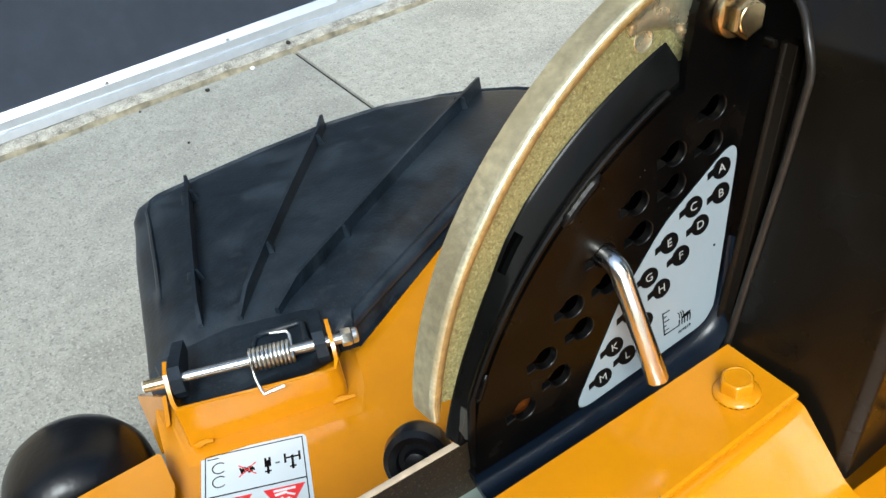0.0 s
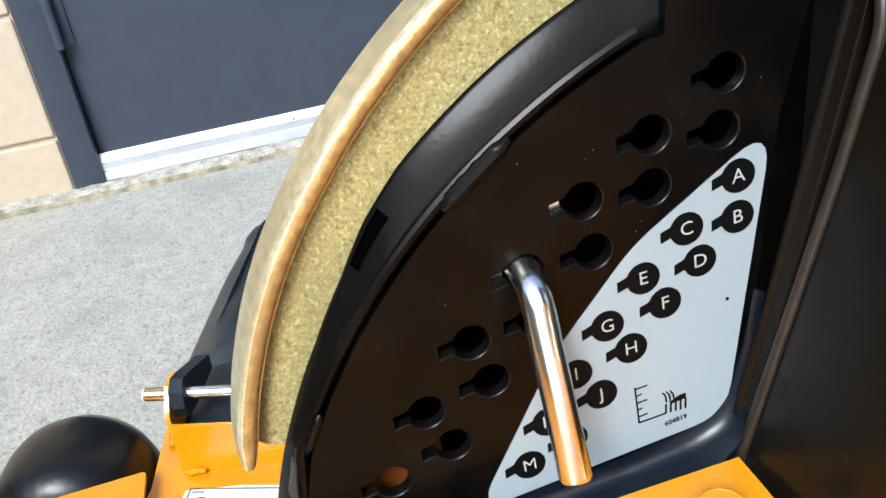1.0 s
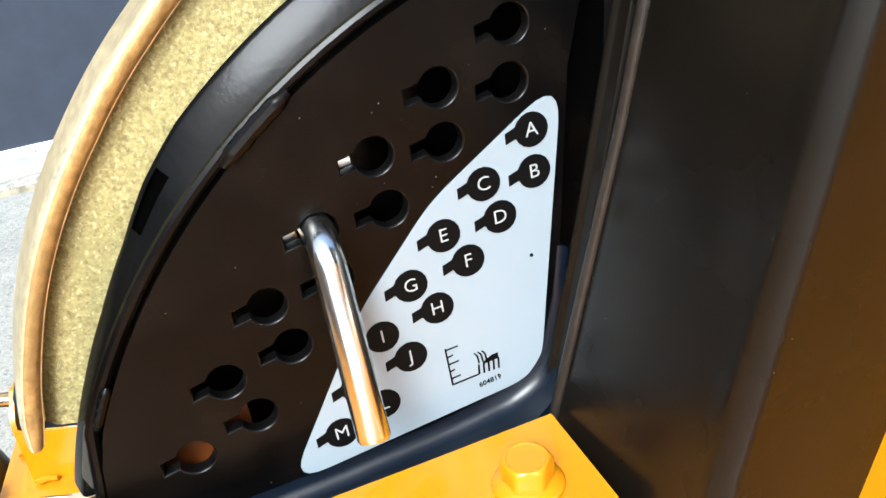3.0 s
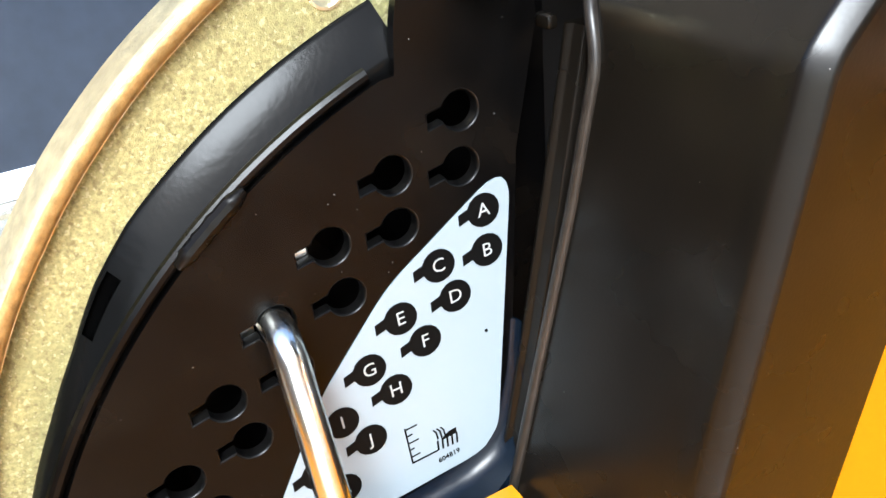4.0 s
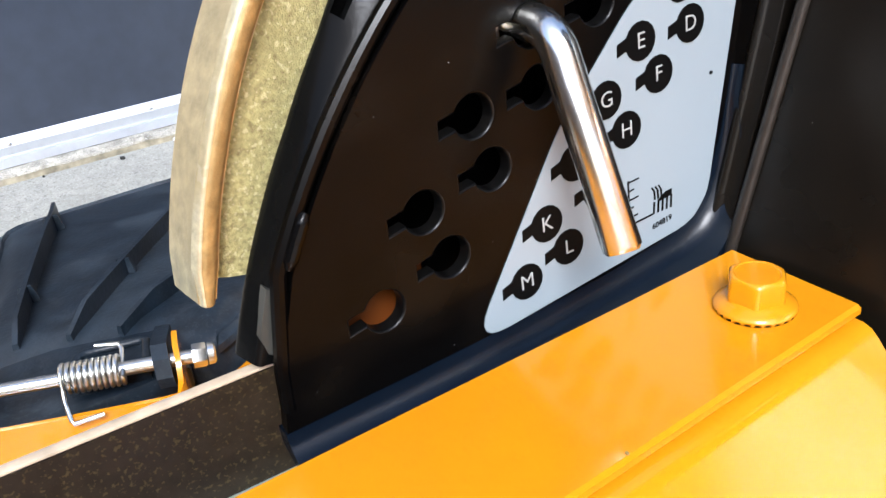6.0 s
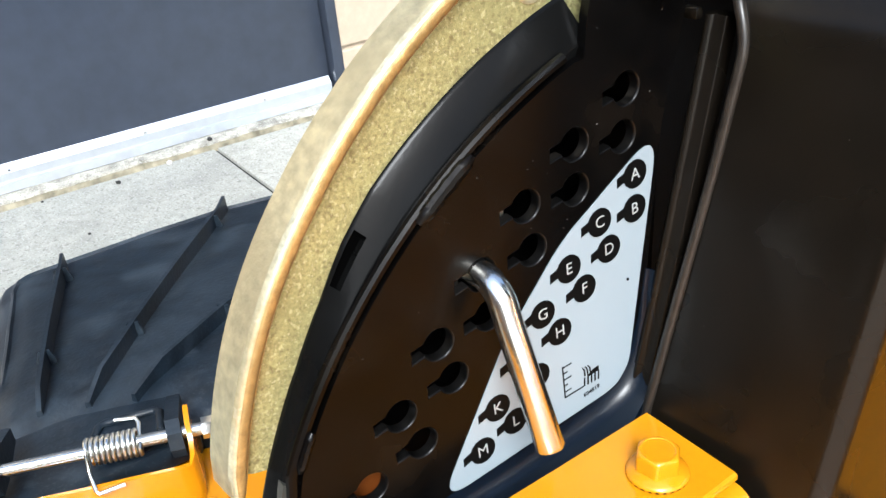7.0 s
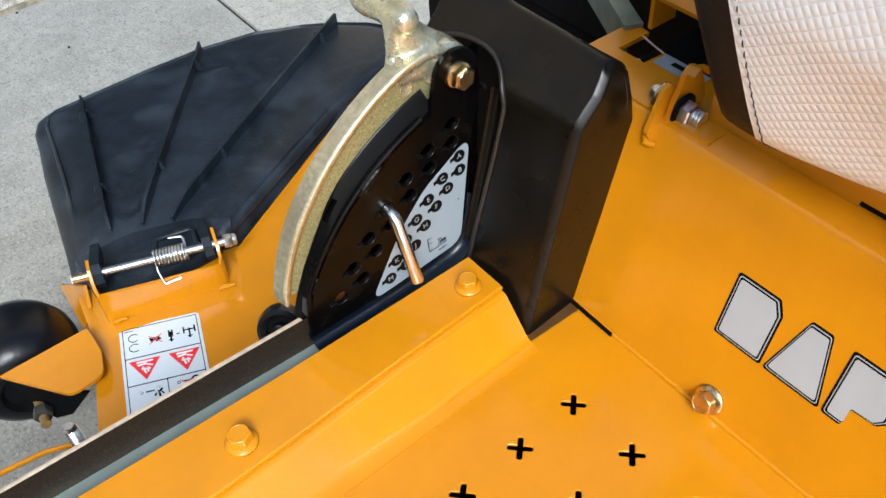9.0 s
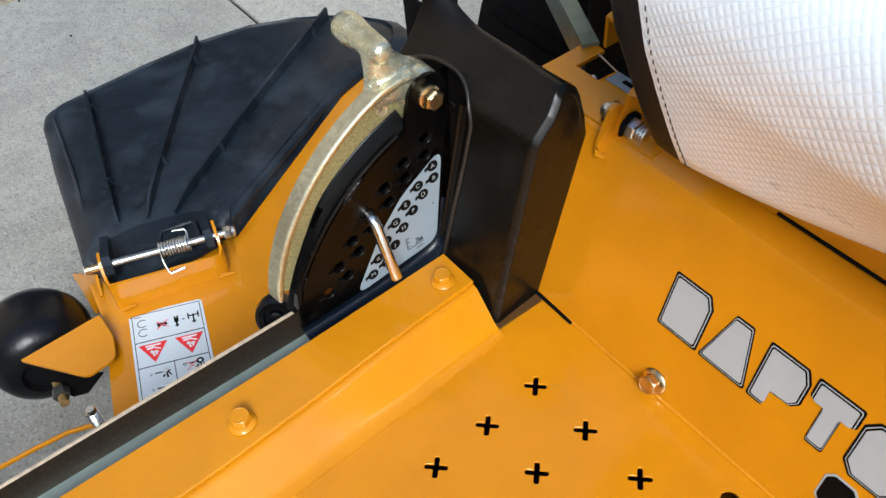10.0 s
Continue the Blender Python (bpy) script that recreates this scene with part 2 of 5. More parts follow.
def along(pts, n):
    """n points spread evenly along a line of points."""
    pts = [Vector(p) for p in pts]
    run = [0.0]
    for a, b in zip(pts, pts[1:]):
        run.append(run[-1] + (b - a).length)
    out = []
    for k in range(n):
        s = run[-1] * k / (n - 1)
        i = max(j for j in range(len(run)) if run[j] <= s + 1e-9)
        i = min(i, len(pts) - 2)
        out.append(pts[i].lerp(pts[i + 1], (s - run[i]) / max(1e-9, run[i + 1] - run[i])))
    return out


def rounded(points, radius, n=4):
    """A polygon with its corners rounded; radius may be one number or one for each corner."""
    out, m = [], len(points)
    for i in range(m):
        r = radius[i] if isinstance(radius, (list, tuple)) else radius
        p, a, b = Vector(points[i]), Vector(points[i - 1]), Vector(points[(i + 1) % m])
        ua, ub = (a - p).normalized(), (b - p).normalized()
        if r <= 0 or abs(ua.dot(ub)) > 0.999:
            out.append(tuple(p))
            continue
        half = math.acos(max(-1, min(1, ua.dot(ub)))) / 2
        t = min(r / math.tan(half), (a - p).length * 0.49, (b - p).length * 0.49)
        s, e = p + ua * t, p + ub * t
        for k in range(n + 1):
            f = k / n
            out.append(tuple(s * (1 - f) ** 2 + p * 2 * f * (1 - f) + e * f ** 2))
    return out


def sheet(outline, holes, place, thick, bm=None):
    """A flat sheet with holes: 2D outlines, laid by place(u, v, h) with h from 0 to -thick."""
    bm = bm or bmesh.new()
    top, edges = [], []
    for loop in (outline, *holes):
        vs = [bm.verts.new(place(u, v, 0)) for u, v in loop]
        es = [bm.edges.new((vs[i], vs[(i + 1) % len(vs)])) for i in range(len(vs))]
        top.append((loop, vs))
        edges += es
    made = bmesh.ops.triangle_fill(bm, use_beauty=True, use_dissolve=False, edges=edges)
    faces = [f for f in made["geom"] if isinstance(f, bmesh.types.BMFace)]
    low = {}
    for loop, vs in top:
        for (u, v), x in zip(loop, vs):
            low[x] = bm.verts.new(place(u, v, -thick))
    for f in faces:
        bm.faces.new([low[v] for v in f.verts][::-1])
    for loop, vs in top:
        for i in range(len(vs)):
            a, b = vs[i], vs[(i + 1) % len(vs)]
            bm.faces.new((a, b, low[b], low[a]))
    return bm


def hexagon(at, axis, flats, height, bm=None, turn=0.0):
    d, u, w = frame_of(axis)
    at = Vector(at)
    r = flats / math.sqrt(3)
    ring = lambda h, f: [at + d * h + (u * math.cos(a) + w * math.sin(a)) * r * f for a in (math.pi / 3 * k + turn for k in range(6))]
    return loft([ring(0, 1), ring(height * 0.86, 1), ring(height, 0.88)], True, True, bm)


def flange_bolt(name, parent, at, axis, flats, mat, label="", turn=0.72):
    """A hexagon bolt head with its flange and a dished top."""
    d, u, w = frame_of(axis)
    foot, steps = Vector(at) + d * flats * 0.14, [2 * math.pi * k / 48 for k in range(48)]
    six = lambda a: min(0.5 / math.cos((a - turn) % (math.pi / 3) - math.pi / 6), 0.565)
    rings = [[foot + d * h * flats + (u * math.cos(a) + w * math.sin(a)) * flats * (six(a) * (1 - c) + 0.47 * c) * k for a in steps] for h, c, k in ((0.0, 0, 1), (0.50, 0, 1), (0.55, 0.25, 1), (0.585, 0.7, 1), (0.60, 1, 0.98), (0.60, 1, 0.90), (0.585, 1, 0.86))]
    head = part(name, loft(rings), mat, parent, label, smooth=28)
    teeth = [2 * math.pi * k / 104 for k in range(104)]
    notch = lambda k: 1 - 0.055 * (k % 4 < 2)
    skirt_rings = [[Vector(at) + d * flats * h + (u * math.cos(a) + w * math.sin(a)) * flats * r * (notch(k) if cut else 1) for k, a in enumerate(teeth)] for h, r, cut in ((0.0, 0.74, True), (0.035, 0.765, True), (0.075, 0.765, False), (0.12, 0.745, False), (0.16, 0.69, False), (0.21, 0.61, False), (0.27, 0.5, False))]
    part("flange", loft(skirt_rings), mat, head, smooth=32)
    # ink disc paints the shadow under the flange and between its teeth
    part("flange_shade", turned([(0, flats * 0.71), (flats * 0.012, flats * 0.75), (flats * 0.02, flats * 0.75), (flats * 0.025, flats * 0.71)], at, axis, 32), INK, head)
    return head


def text_part(name, body, size, m, depth, mat, parent, bold=0.0):
    cu = bpy.data.curves.new("lettering", "FONT")
    cu.body, cu.size, cu.align_x, cu.align_y, cu.extrude, cu.offset, cu.resolution_u = body, size, "CENTER", "CENTER", depth, bold, 3
    ob = new("lettering", cu)
    me = bpy.data.meshes.new_from_object(ob.evaluated_get(bpy.context.evaluated_depsgraph_get()))
    bpy.data.objects.remove(ob)
    bpy.data.curves.remove(cu)
    me.transform(m)
    me.materials.clear()
    me.materials.append(mat)
    made = new(name, me)
    made.parent = parent
    return made


on_plate = lambda h0: (lambda u, v, h: (h0 + h, u, v))
flat_at = lambda z0: (lambda u, v, h: (u, v, z0 + h))

# ---- ground, wall and door ----
WALL_X, DOOR_X, KERB_X = -1.337, -1.355, -1.305
ground = part("ground", box((-60, -60, -0.3), (60, 60, -0.006)), CRACK, None)
tagged(ground, "grey concrete paving with a tooled joint beside the wall", "ground", kind="structure")
slabs = ((-60, -60, -1.625, 60), (-1.303, -60, 60, 0.3045), (-1.303, 0.3105, 60, 60))
for x0, y0, x1, y1 in slabs:
    part("slab", box((x0, y0, -0.02), (x1, y1, 0.0), 0.003), CONCRETE, ground)
rings, faces_ = [], []
for i in range(161):
    y = -1.2 + i * 0.0175
    j = 0.006 * noise.noise((y * 9, 0.3, 0)) + 0.004 * noise.noise((y * 31, 1.7, 0))
    k = 0.003 * noise.noise((y * 25, 5.1, 0))
    e = KERB_X - 0.005 + j * 0.5
    rings.append([(-1.60, y, 0.012 + k), (e - 0.012, y, 0.013 + k), (e, y, 0.010 + k * 2), (e + 0.002, y, 0.004), (e, y, -0.012), (-1.60, y, -0.012)])
    faces_.append([(e - 0.002, y, 0.007 + k), (e + 0.004, y, 0.0065 + k), (KERB_X + 0.001 + j * 0.3, y, 0.0008 + 0.5 * k), (KERB_X + 0.002 + j * 0.3, y, -0.012), (e - 0.002, y, -0.012)])
part("sill_edge", loft(rings), SILL_CONCRETE, ground, "rough flaking concrete edge under the door")
part("sill_foot", loft(faces_), EDGE_CONCRETE, ground, "olive-stained foot of the door sill")

wall = part("wall_1", box((-1.62, -3.0, 0.0), (WALL_X - 0.005, -0.405, 3.2)), MORTAR, None)
tagged(wall, "beige painted concrete block wall beside the door", "wall", kind="structure")
wall2 = part("wall_2", box((-1.62, 0.596, 0.0), (WALL_X - 0.005, 3.6, 3.2)), MORTAR, None)
tagged(wall2, "beige painted concrete block wall past the door", "wall", kind="structure")
wall3 = part("wall_3", box((-1.62, -0.405, 2.14), (WALL_X, 0.596, 3.2)), BLOCK, None)
tagged(wall3, "beige painted wall over the door", "wall", kind="structure")
course, mortar_gap = 0.203, 0.006
for owner, y0, y1, way in ((wall, -0.405, -3.0, -1), (wall2, 0.596, 3.6, 1)):
    for row in range(-1, 9):
        z0, z1 = max(0.0, 0.105 + row * course + mortar_gap / 2), 0.105 + (row + 1) * course - mortar_gap / 2
        start, length = y0, (0.395 if row % 2 else 0.19)
        while abs(start - y0) < 1.6:
            end = start + way * length
            part("block", box((WALL_X - 0.05, min(start, end) + mortar_gap / 2 * (start != y0), z0), (WALL_X, max(start, end) - mortar_gap / 2, z1), 0.004), BLOCK, owner, smooth=None)
            start, length = end, 0.397

door = part("door_1", box((DOOR_X - 0.045, -0.352, 0.018), (DOOR_X, 0.572, 2.09), 0.002), DOOR, None)
tagged(door, "closed dark blue-grey steel door with an aluminium sweep", "door", kind="structure")
for y0, y1 in ((-0.405, -0.3545), (0.5745, 0.596)):
    part("door_jamb", box((DOOR_X - 0.10, y0, 0.0), (WALL_X + 0.004, y1, 2.14), 0.002), DOOR, door)
part("door_head", box((DOOR_X - 0.10, -0.3545, 2.093), (WALL_X + 0.004, 0.5745, 2.14), 0.002), DOOR, door)
part("door_backing", box((DOOR_X - 0.12, -0.43, 0.0), (DOOR_X - 0.1, 0.6, 2.14)), DARK, door)
prof = [(0.0, 0.058), (0.001, 0.058), (0.0108, 0.0455), (0.0112, 0.0320), (0.0092, 0.0295), (0.0128, 0.0275), (0.0150, 0.0140), (0.0, 0.0140)]
sweep = part("door_sweep", loft([[(DOOR_X + a + 0.001, y, b) for a, b in prof] for y in (-0.354, 0.568)]), ALU, door, "aluminium door sweep", smooth=25)
for y in (-0.245, -0.02, 0.205, 0.43):
    part("screw", turned([(0, 0.005), (0.002, 0.0045), (0.003, 0.002)], (DOOR_X + 0.0085, y, 0.046), (1, 0, 0), 12), ZINC, sweep)
for z in (0.245, 1.0, 1.8):
    hinge = part("hinge", tube([(WALL_X + 0.004, -0.352, z), (WALL_X + 0.004, -0.352, z + 0.114)], 0.008, 14), DOOR, door)
    part("hinge_leaf", box((DOOR_X + 0.001, -0.352, z), (DOOR_X + 0.004, -0.331, z + 0.114), 0.001), DOOR, hinge)
# unseen wall, added to darken reflections and hold back low sky light
unseen_wall = part("reflection_wall", box((-1.6, -2.9, 0.0), (3.0, -2.7, 1.7), 0.01), BRICK, None)
tagged(unseen_wall, "unseen brown wall added to darken reflections", "wall", kind="structure")


# ---- the mower ----
mower = thing("riding_mower", "yellow zero-turn riding mower with a black chute and white seat", "mower", (0, 0, 0))

# foot pan
PAN = 0.332
cross_at = [(0.1267 + 0.0465 * i + 0.0027 * j, 0.0267 + 0.0021 * i - 0.0446 * j) for i in range(7) for j in range(6)]
def cross(cx, cy, arm=0.0076, w=0.0017, grow=0.0):
    a, b = arm + grow, w + grow
    pts = [(a, -b), (a, b), (b, b), (b, a), (-b, a), (-b, b), (-a, b), (-a, -b), (-b, -b), (-b, -a), (b, -a), (b, -b)]
    pts = rounded(pts, [b * 0.8 if abs(abs(u) - abs(v)) > 0.0005 else 0.0004 + grow * 0.4 for u, v in pts], 2)
    c = math.cos(radians(45))
    return [(cx + (u - v) * c, cy + (u + v) * c) for u, v in pts]
pan_outline = [(0.074, 0.0835), (0.074, 0.026), (0.0820, -0.136), (0.088, -0.24), (0.092, -0.80), (0.66, -0.80), (0.66, 0.0835)]
screw_hole = [(0.264 + 0.006 * math.cos(a), 0.062 + 0.006 * math.sin(a)) for a in (k * math.pi / 8 for k in range(16))]
pan = part("foot_pan", sheet(pan_outline, [cross(*c, grow=0.0006) for c in cross_at] + [screw_hole], flat_at(PAN), 0.0014), YELLOW, mower, "yellow painted foot pan with punched crosses", smooth=None)
lip_rings = [[(u, v, z) for u, v in cross(0, 0, grow=g)] for g, z in ((0.0006, 0.0), (0.0003, -0.0001), (0.0001, -0.0004), (0.0, -0.0008), (0.0, -0.0014))]
lip_mesh = mesh_of(loft(lip_rings, True, False), YELLOW, 60)
for cx, cy in cross_at:
    lip = new("pressed_cross", lip_mesh)
    lip.location, lip.parent = (cx, cy, PAN), pan
# side rail beside the pan
def rail(y, x_out, x_in, x_foot):
    top = 0.3625
    return [(x_out, y, top - 0.02), (x_out, y, top - 0.001), (x_out + 0.001, y, top), (x_in - 0.001, y, top), (x_in, y, top - 0.0006), (x_in, y, top - 0.0021), (x_in - 0.0045, y, top - 0.0022), (x_in - 0.0045, y, top - 0.0036), (x_in + 0.0008, y, top - 0.0037), (x_in + 0.0030, y, top - 0.0044),
            (x_in + 0.0046, y, top - 0.0058), (x_foot - 0.004, y, PAN + 0.0045), (x_foot + 0.001, y, PAN + 0.0013), (x_foot + 0.008, y, PAN + 0.0006), (x_foot + 0.008, y, PAN - 0.004), (x_foot - 0.006, y, PAN - 0.004), (x_in - 0.01, y, top - 0.02)]
rail_sections = [(0.0378, 0.0115, 0.0475, 0.0745), (0.0, 0.0130, 0.0500, 0.0765), (-0.05, 0.0145, 0.0535, 0.0790), (-0.10, 0.0160, 0.0580, 0.0815), (-0.17, 0.0165, 0.0635, 0.0850), (-0.30, 0.0170, 0.0690, 0.0920), (-0.80, 0.0170, 0.0720, 0.0960)]
part("side_rail", loft([rail(*s) for s in rail_sections]), YELLOW, mower, "yellow folded side rail of the foot pan", smooth=28)
flange_bolt("bolt", mower, (0.0333, 0.0212, 0.3625), (0, 0, 1), 0.0116, YELLOW, "painted flange bolt")
flange_bolt("bolt", mower, (0.0438, -0.1474, 0.3625), (0, 0, 1), 0.0127, YELLOW, "painted flange bolt", turn=0.5)

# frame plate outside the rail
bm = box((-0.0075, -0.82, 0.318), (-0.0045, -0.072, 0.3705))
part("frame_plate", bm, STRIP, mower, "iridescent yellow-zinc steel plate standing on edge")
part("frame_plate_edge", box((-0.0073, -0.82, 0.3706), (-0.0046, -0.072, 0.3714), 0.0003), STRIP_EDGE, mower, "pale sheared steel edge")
part("frame_ledge", box((-0.0045, -0.82, 0.342), (0.022, -0.05, 0.345)), GALV, mower, "dull galvanised ledge")

# seat box front panel
def lean(x, z, out=0.0):
    return (x, 0.0825 + 0.316 * (z - 0.332) - out * 0.953, z + out * 0.301)
sec = lambda x: [lean(x, 0.331), lean(x, 0.452), (x, 0.1235, 0.461), (x, 0.1275, 0.4665), (x, 0.133, 0.4685), (x, 0.146, 0.469), (x, 0.146, 0.465), (x, 0.131, 0.464), (x, 0.126, 0.458), lean(x, 0.448, -0.004), lean(x, 0.331, -0.004)]
part("seat_box_panel", loft([sec(x) for x in (0.0, 0.2, 0.4, 0.62)]), YELLOW, mower, "yellow front panel of the seat box", smooth=30)
part("panel_weld", tube([(0.06 + 0.02 * i, 0.0825, PAN + 0.001) for i in range(28)], 0.0016, 8), YELLOW, mower)
part("panel_gap", tube([(0.062, 0.0815, 0.3338), (0.08, 0.0812, 0.3335), (0.104, 0.081, 0.3332)], 0.0015, 8), INK, mower, "dark open seam")
flange_bolt("bolt", mower, lean(0.179, 0.341), (0, -0.953, 0.301), 0.0125, GOLD, "gold zinc flange bolt")
# upstand under the seat
bm = box((0.10, 0.1465, 0.45), (0.62, 0.1495, 0.492), 0.001)
part("seat_upstand", bm, YELLOW, mower)
part("edge_trim", tube([(0.197, 0.146, 0.472), (0.30, 0.146, 0.472), (0.5, 0.146, 0.472)], 0.0013, 8), INK, mower, "black rubber edge trim")
top_out = [(-0.001, 0.130), (0.115, 0.130), (0.115, 0.178), (0.0378, 0.1772), (0.0368, 0.1612), (0.0145, 0.1616), (0.0152, 0.1885), (-0.001, 0.1908)]
part("top_plate", sheet(top_out, [], flat_at(0.4695), 0.003), YELLOW, mower, "yellow top plate with a square slot", smooth=None)

# black adjusting bracket
HOLES = dict(A=(0.0408, 0.4630), B=(0.0395, 0.4497), C=(0.0224, 0.4524), D=(0.0222, 0.4394), E=(0.0052, 0.4402), F=(0.0067, 0.4266), G=(-0.0105, 0.4257), H=(-0.0090, 0.4126),
             I=(-0.0257, 0.4106), J=(-0.0222, 0.3982), K=(-0.0394, 0.3940), L=(-0.0342, 0.3820), M=(-0.0510, 0.3757))
def keyhole(cy, cz, r, length, w, n=16):
    a0 = math.asin(w / r)
    pts = [(cy + r * math.cos(a), cz + r * math.sin(a)) for a in (math.pi + a0 + (2 * math.pi - 2 * a0) * k / n for k in range(n + 1))]
    return pts + [(cy - length, cz + w - 0.0009), (cy - length, cz - w - 0.0009)]
outline = [(-0.0765, 0.3545), (-0.0745, 0.371)] + [p for p in arc(0.0776, 0.3223, 0.1615, 155.0, 109.8, 26)] + [(0.0262, 0.4745), (0.0275, 0.485), (0.0305, 0.497)]
outline += arc(0.0458, 0.4955, 0.0155, 165, 10, 10) + [(0.0625, 0.48), (0.0545, 0.45), (0.0475, 0.385), (0.0435, 0.372), (0.036, 0.3655), (0.02, 0.3615), (-0.02, 0.3575)]
plate = part("bracket_plate", sheet(outline, [keyhole(*HOLES[k], 0.0050, 0.0086, 0.0022, 30) for k in HOLES], on_plate(0.0), 0.003), BLACK, mower, "black height-of-cut plate with lettered keyholes", smooth=None)
lip_rings = [[(h, y, z) for y, z in keyhole(0, 0, 0.0048 + g, 0.0084 + g, 0.0020 + g, 30)] for g, h in ((0.00022, 0.0), (0.0, -0.0001), (-0.0002, -0.0004), (-0.0003, -0.0008), (-0.0003, -0.0034))]
lip_mesh = mesh_of(loft(lip_rings, True, False), HOLE_EDGE, 60)
for y, z in HOLES.values():
    lip = new("keyhole_edge", lip_mesh)
    lip.location, lip.parent = (0.0, y, z), plate
edge_path = [(-0.0765, 0.3560), (-0.048, 0.3570), (-0.017, 0.3585), (0.012, 0.3610), (0.030, 0.3640), (0.038, 0.3678), (0.0430, 0.3750), (0.0465, 0.388), (0.0515, 0.418), (0.0560, 0.448), (0.0612, 0.477)]
# the fold runs out a little above the corner
edge_path = edge_path[:8] + [(0.0490, 0.4040)]
edge_path = [(p.y, p.z) for p in along([(0, y, z) for y, z in edge_path], 40)]
rings = []
for i, (y, z) in enumerate(edge_path):
    a, c = edge_path[max(0, i - 1)], edge_path[min(len(edge_path) - 1, i + 1)]
    d = Vector((c[0] - a[0], c[1] - a[1])).normalized()
    o = Vector((d.y, -d.x))
    low = max(0.0, min(1.0, (d.x - 0.2) / 0.6)) * max(0.0, min(1.0, (0.036 - y) / 0.022))
    fade = max(0.25, min(1.0, (39 - i) / 9))
    rings.append([(x * fade if x > 0 else x, y + o.x * k * fade, z + o.y * k * fade) for x, k in ((-0.004, -0.001), (0.0, -0.001), (0.0006, 0.0012), (0.0022, 0.0032), (0.0050, 0.0044), (0.0090 + 0.010 * low, 0.0050), (0.0090 + 0.010 * low, 0.0072), (0.004, 0.0072), (0.0, 0.0058), (-0.004, 0.003))])
part("folded_flange", loft(rings), FOLD, plate, smooth=40)
strip_line = along([(0.0, 0.0375, 0.3520), (0.0, 0.0439, 0.3737), (0.0, 0.0536, 0.4118), (0.0, 0.0633, 0.4528), (0.0, 0.0688, 0.4772)], 14)
rings = []
for p in strip_line:
    rings.append([(0.0012 + dx, p.y + dy, p.z) for dx, dy in ((0.0, 0.0060), (-0.0004, 0.0012), (0.0000, 0.0003), (0.0008, -0.0002), (0.0016, 0.0000), (0.0022, 0.0008), (0.0028, 0.0014), (0.0060, 0.0012), (0.0066, 0.0016), (0.0067, 0.0060))])
part("edge_strip", loft(rings), PLASTIC, mower, "black upright strip between plate and cover", smooth=60)
rim_pts = [(-0.0745, 0.362), (-0.0742, 0.371)] + arc(0.0776, 0.3223, 0.1641, 155, 110.5, 40)
part("rolled_edge", tube([(-0.0012, y, z) for y, z in rim_pts], 0.0017, 10), BLACK, plate)
for t0, t1, w in ((122.8, 130.2, 0.0036), (150.5, 154.5, 0.0024)):
    pts = arc(0.0776, 0.3223, 0.1630, t0, t1, 14)
    part("weld_bead", tube([(0.0006, y, z) for y, z in pts], 0.003, 10, radii=[w * (0.56 + 0.03 * math.sin(k * 0.8) ** 2 + 0.03 * math.sin(k * 2.3)) * min(1.0, 0.5 + 0.25 * min(k, len(pts) - 1 - k)) for k in range(len(pts))]), BLACK, plate)
# glossy flange bent back along the plate's curved edge, with a slot
polar = lambda x, deg, r: (x, 0.0776 + r * math.cos(radians(deg)), 0.3223 + r * math.sin(radians(deg)))
def table(rows, v):
    """A value read off (key, value) rows, eased between them."""
    rows = sorted(rows)
    if v <= rows[0][0]:
        return rows[0][1]
    for (a, p), (b, q) in zip(rows, rows[1:]):
        if v <= b:
            return p + (q - p) * (v - a) / (b - a)
    return rows[-1][1]
BAND_EDGE = [(107, 0.1748), (120, 0.1744), (130, 0.1738), (135, 0.1722), (140, 0.1694), (146, 0.1676), (152, 0.1668), (162, 0.1660)]
rings = []
for i in range(111):
    deg = 162 - 55 * i / 110
    ro = table(BAND_EDGE, deg)
    mid = lambda f, x: polar(x, deg, 0.1640 + (ro - 0.1640) * f)
    rings.append([polar(-0.0052, deg, 0.148), polar(-0.0036, deg, 0.1605), polar(-0.0026, deg, 0.1632), mid(0.0, -0.0030), mid(0.30, -0.0044), mid(0.56, -0.0060), mid(0.90, -0.0081), mid(0.97, -0.0087), mid(1.0, -0.0092), mid(0.97, -0.0096), mid(0.0, -0.0094), polar(-0.0068, deg, 0.148)])
bm = loft(rings)
opening = []
for f in bm.faces:
    c = f.calc_center_median()
    deg = math.degrees(math.atan2(c.z - 0.3223, c.y - 0.0776))
    share = (math.hypot(c.z - 0.3223, c.y - 0.0776) - 0.1640) / (table(BAND_EDGE, deg) - 0.1640)
    if 133.6 < deg < 138.4 and 0.56 < share < 0.90 and c.x > -0.0085:
        opening.append(f)
bmesh.ops.delete(bm, geom=opening, context="FACES")
part("flared_band", bm, BAND, plate, smooth=50)
# near-black sheet behind the opening paints the shade in the slot
slot = [polar(-0.0091, d_, 0.1640 + (table(BAND_EDGE, d_) - 0.1640) * f) for d_, f in ((133, 0.5), (133, 0.93), (136, 0.93), (139, 0.93), (139, 0.5), (136, 0.5))]
part("band_slot", loft([slot, [(x - 0.0003, y, z) for x, y, z in slot]]), VOID, plate, "black sheet for the shade inside the band's slot", smooth=None)
end_face = [(156.3, 0.1652), (156.5, 0.1602), (161.2, 0.1598), (161.0, 0.1622), (159.8, 0.1645)]
part("band_end", bevelled(loft([[polar(x, d_, r_) for d_, r_ in end_face] for x in (-0.0021, -0.0050)]), 0.0003, 1, 50), STEEL, plate, "dull grey lower end of the band")
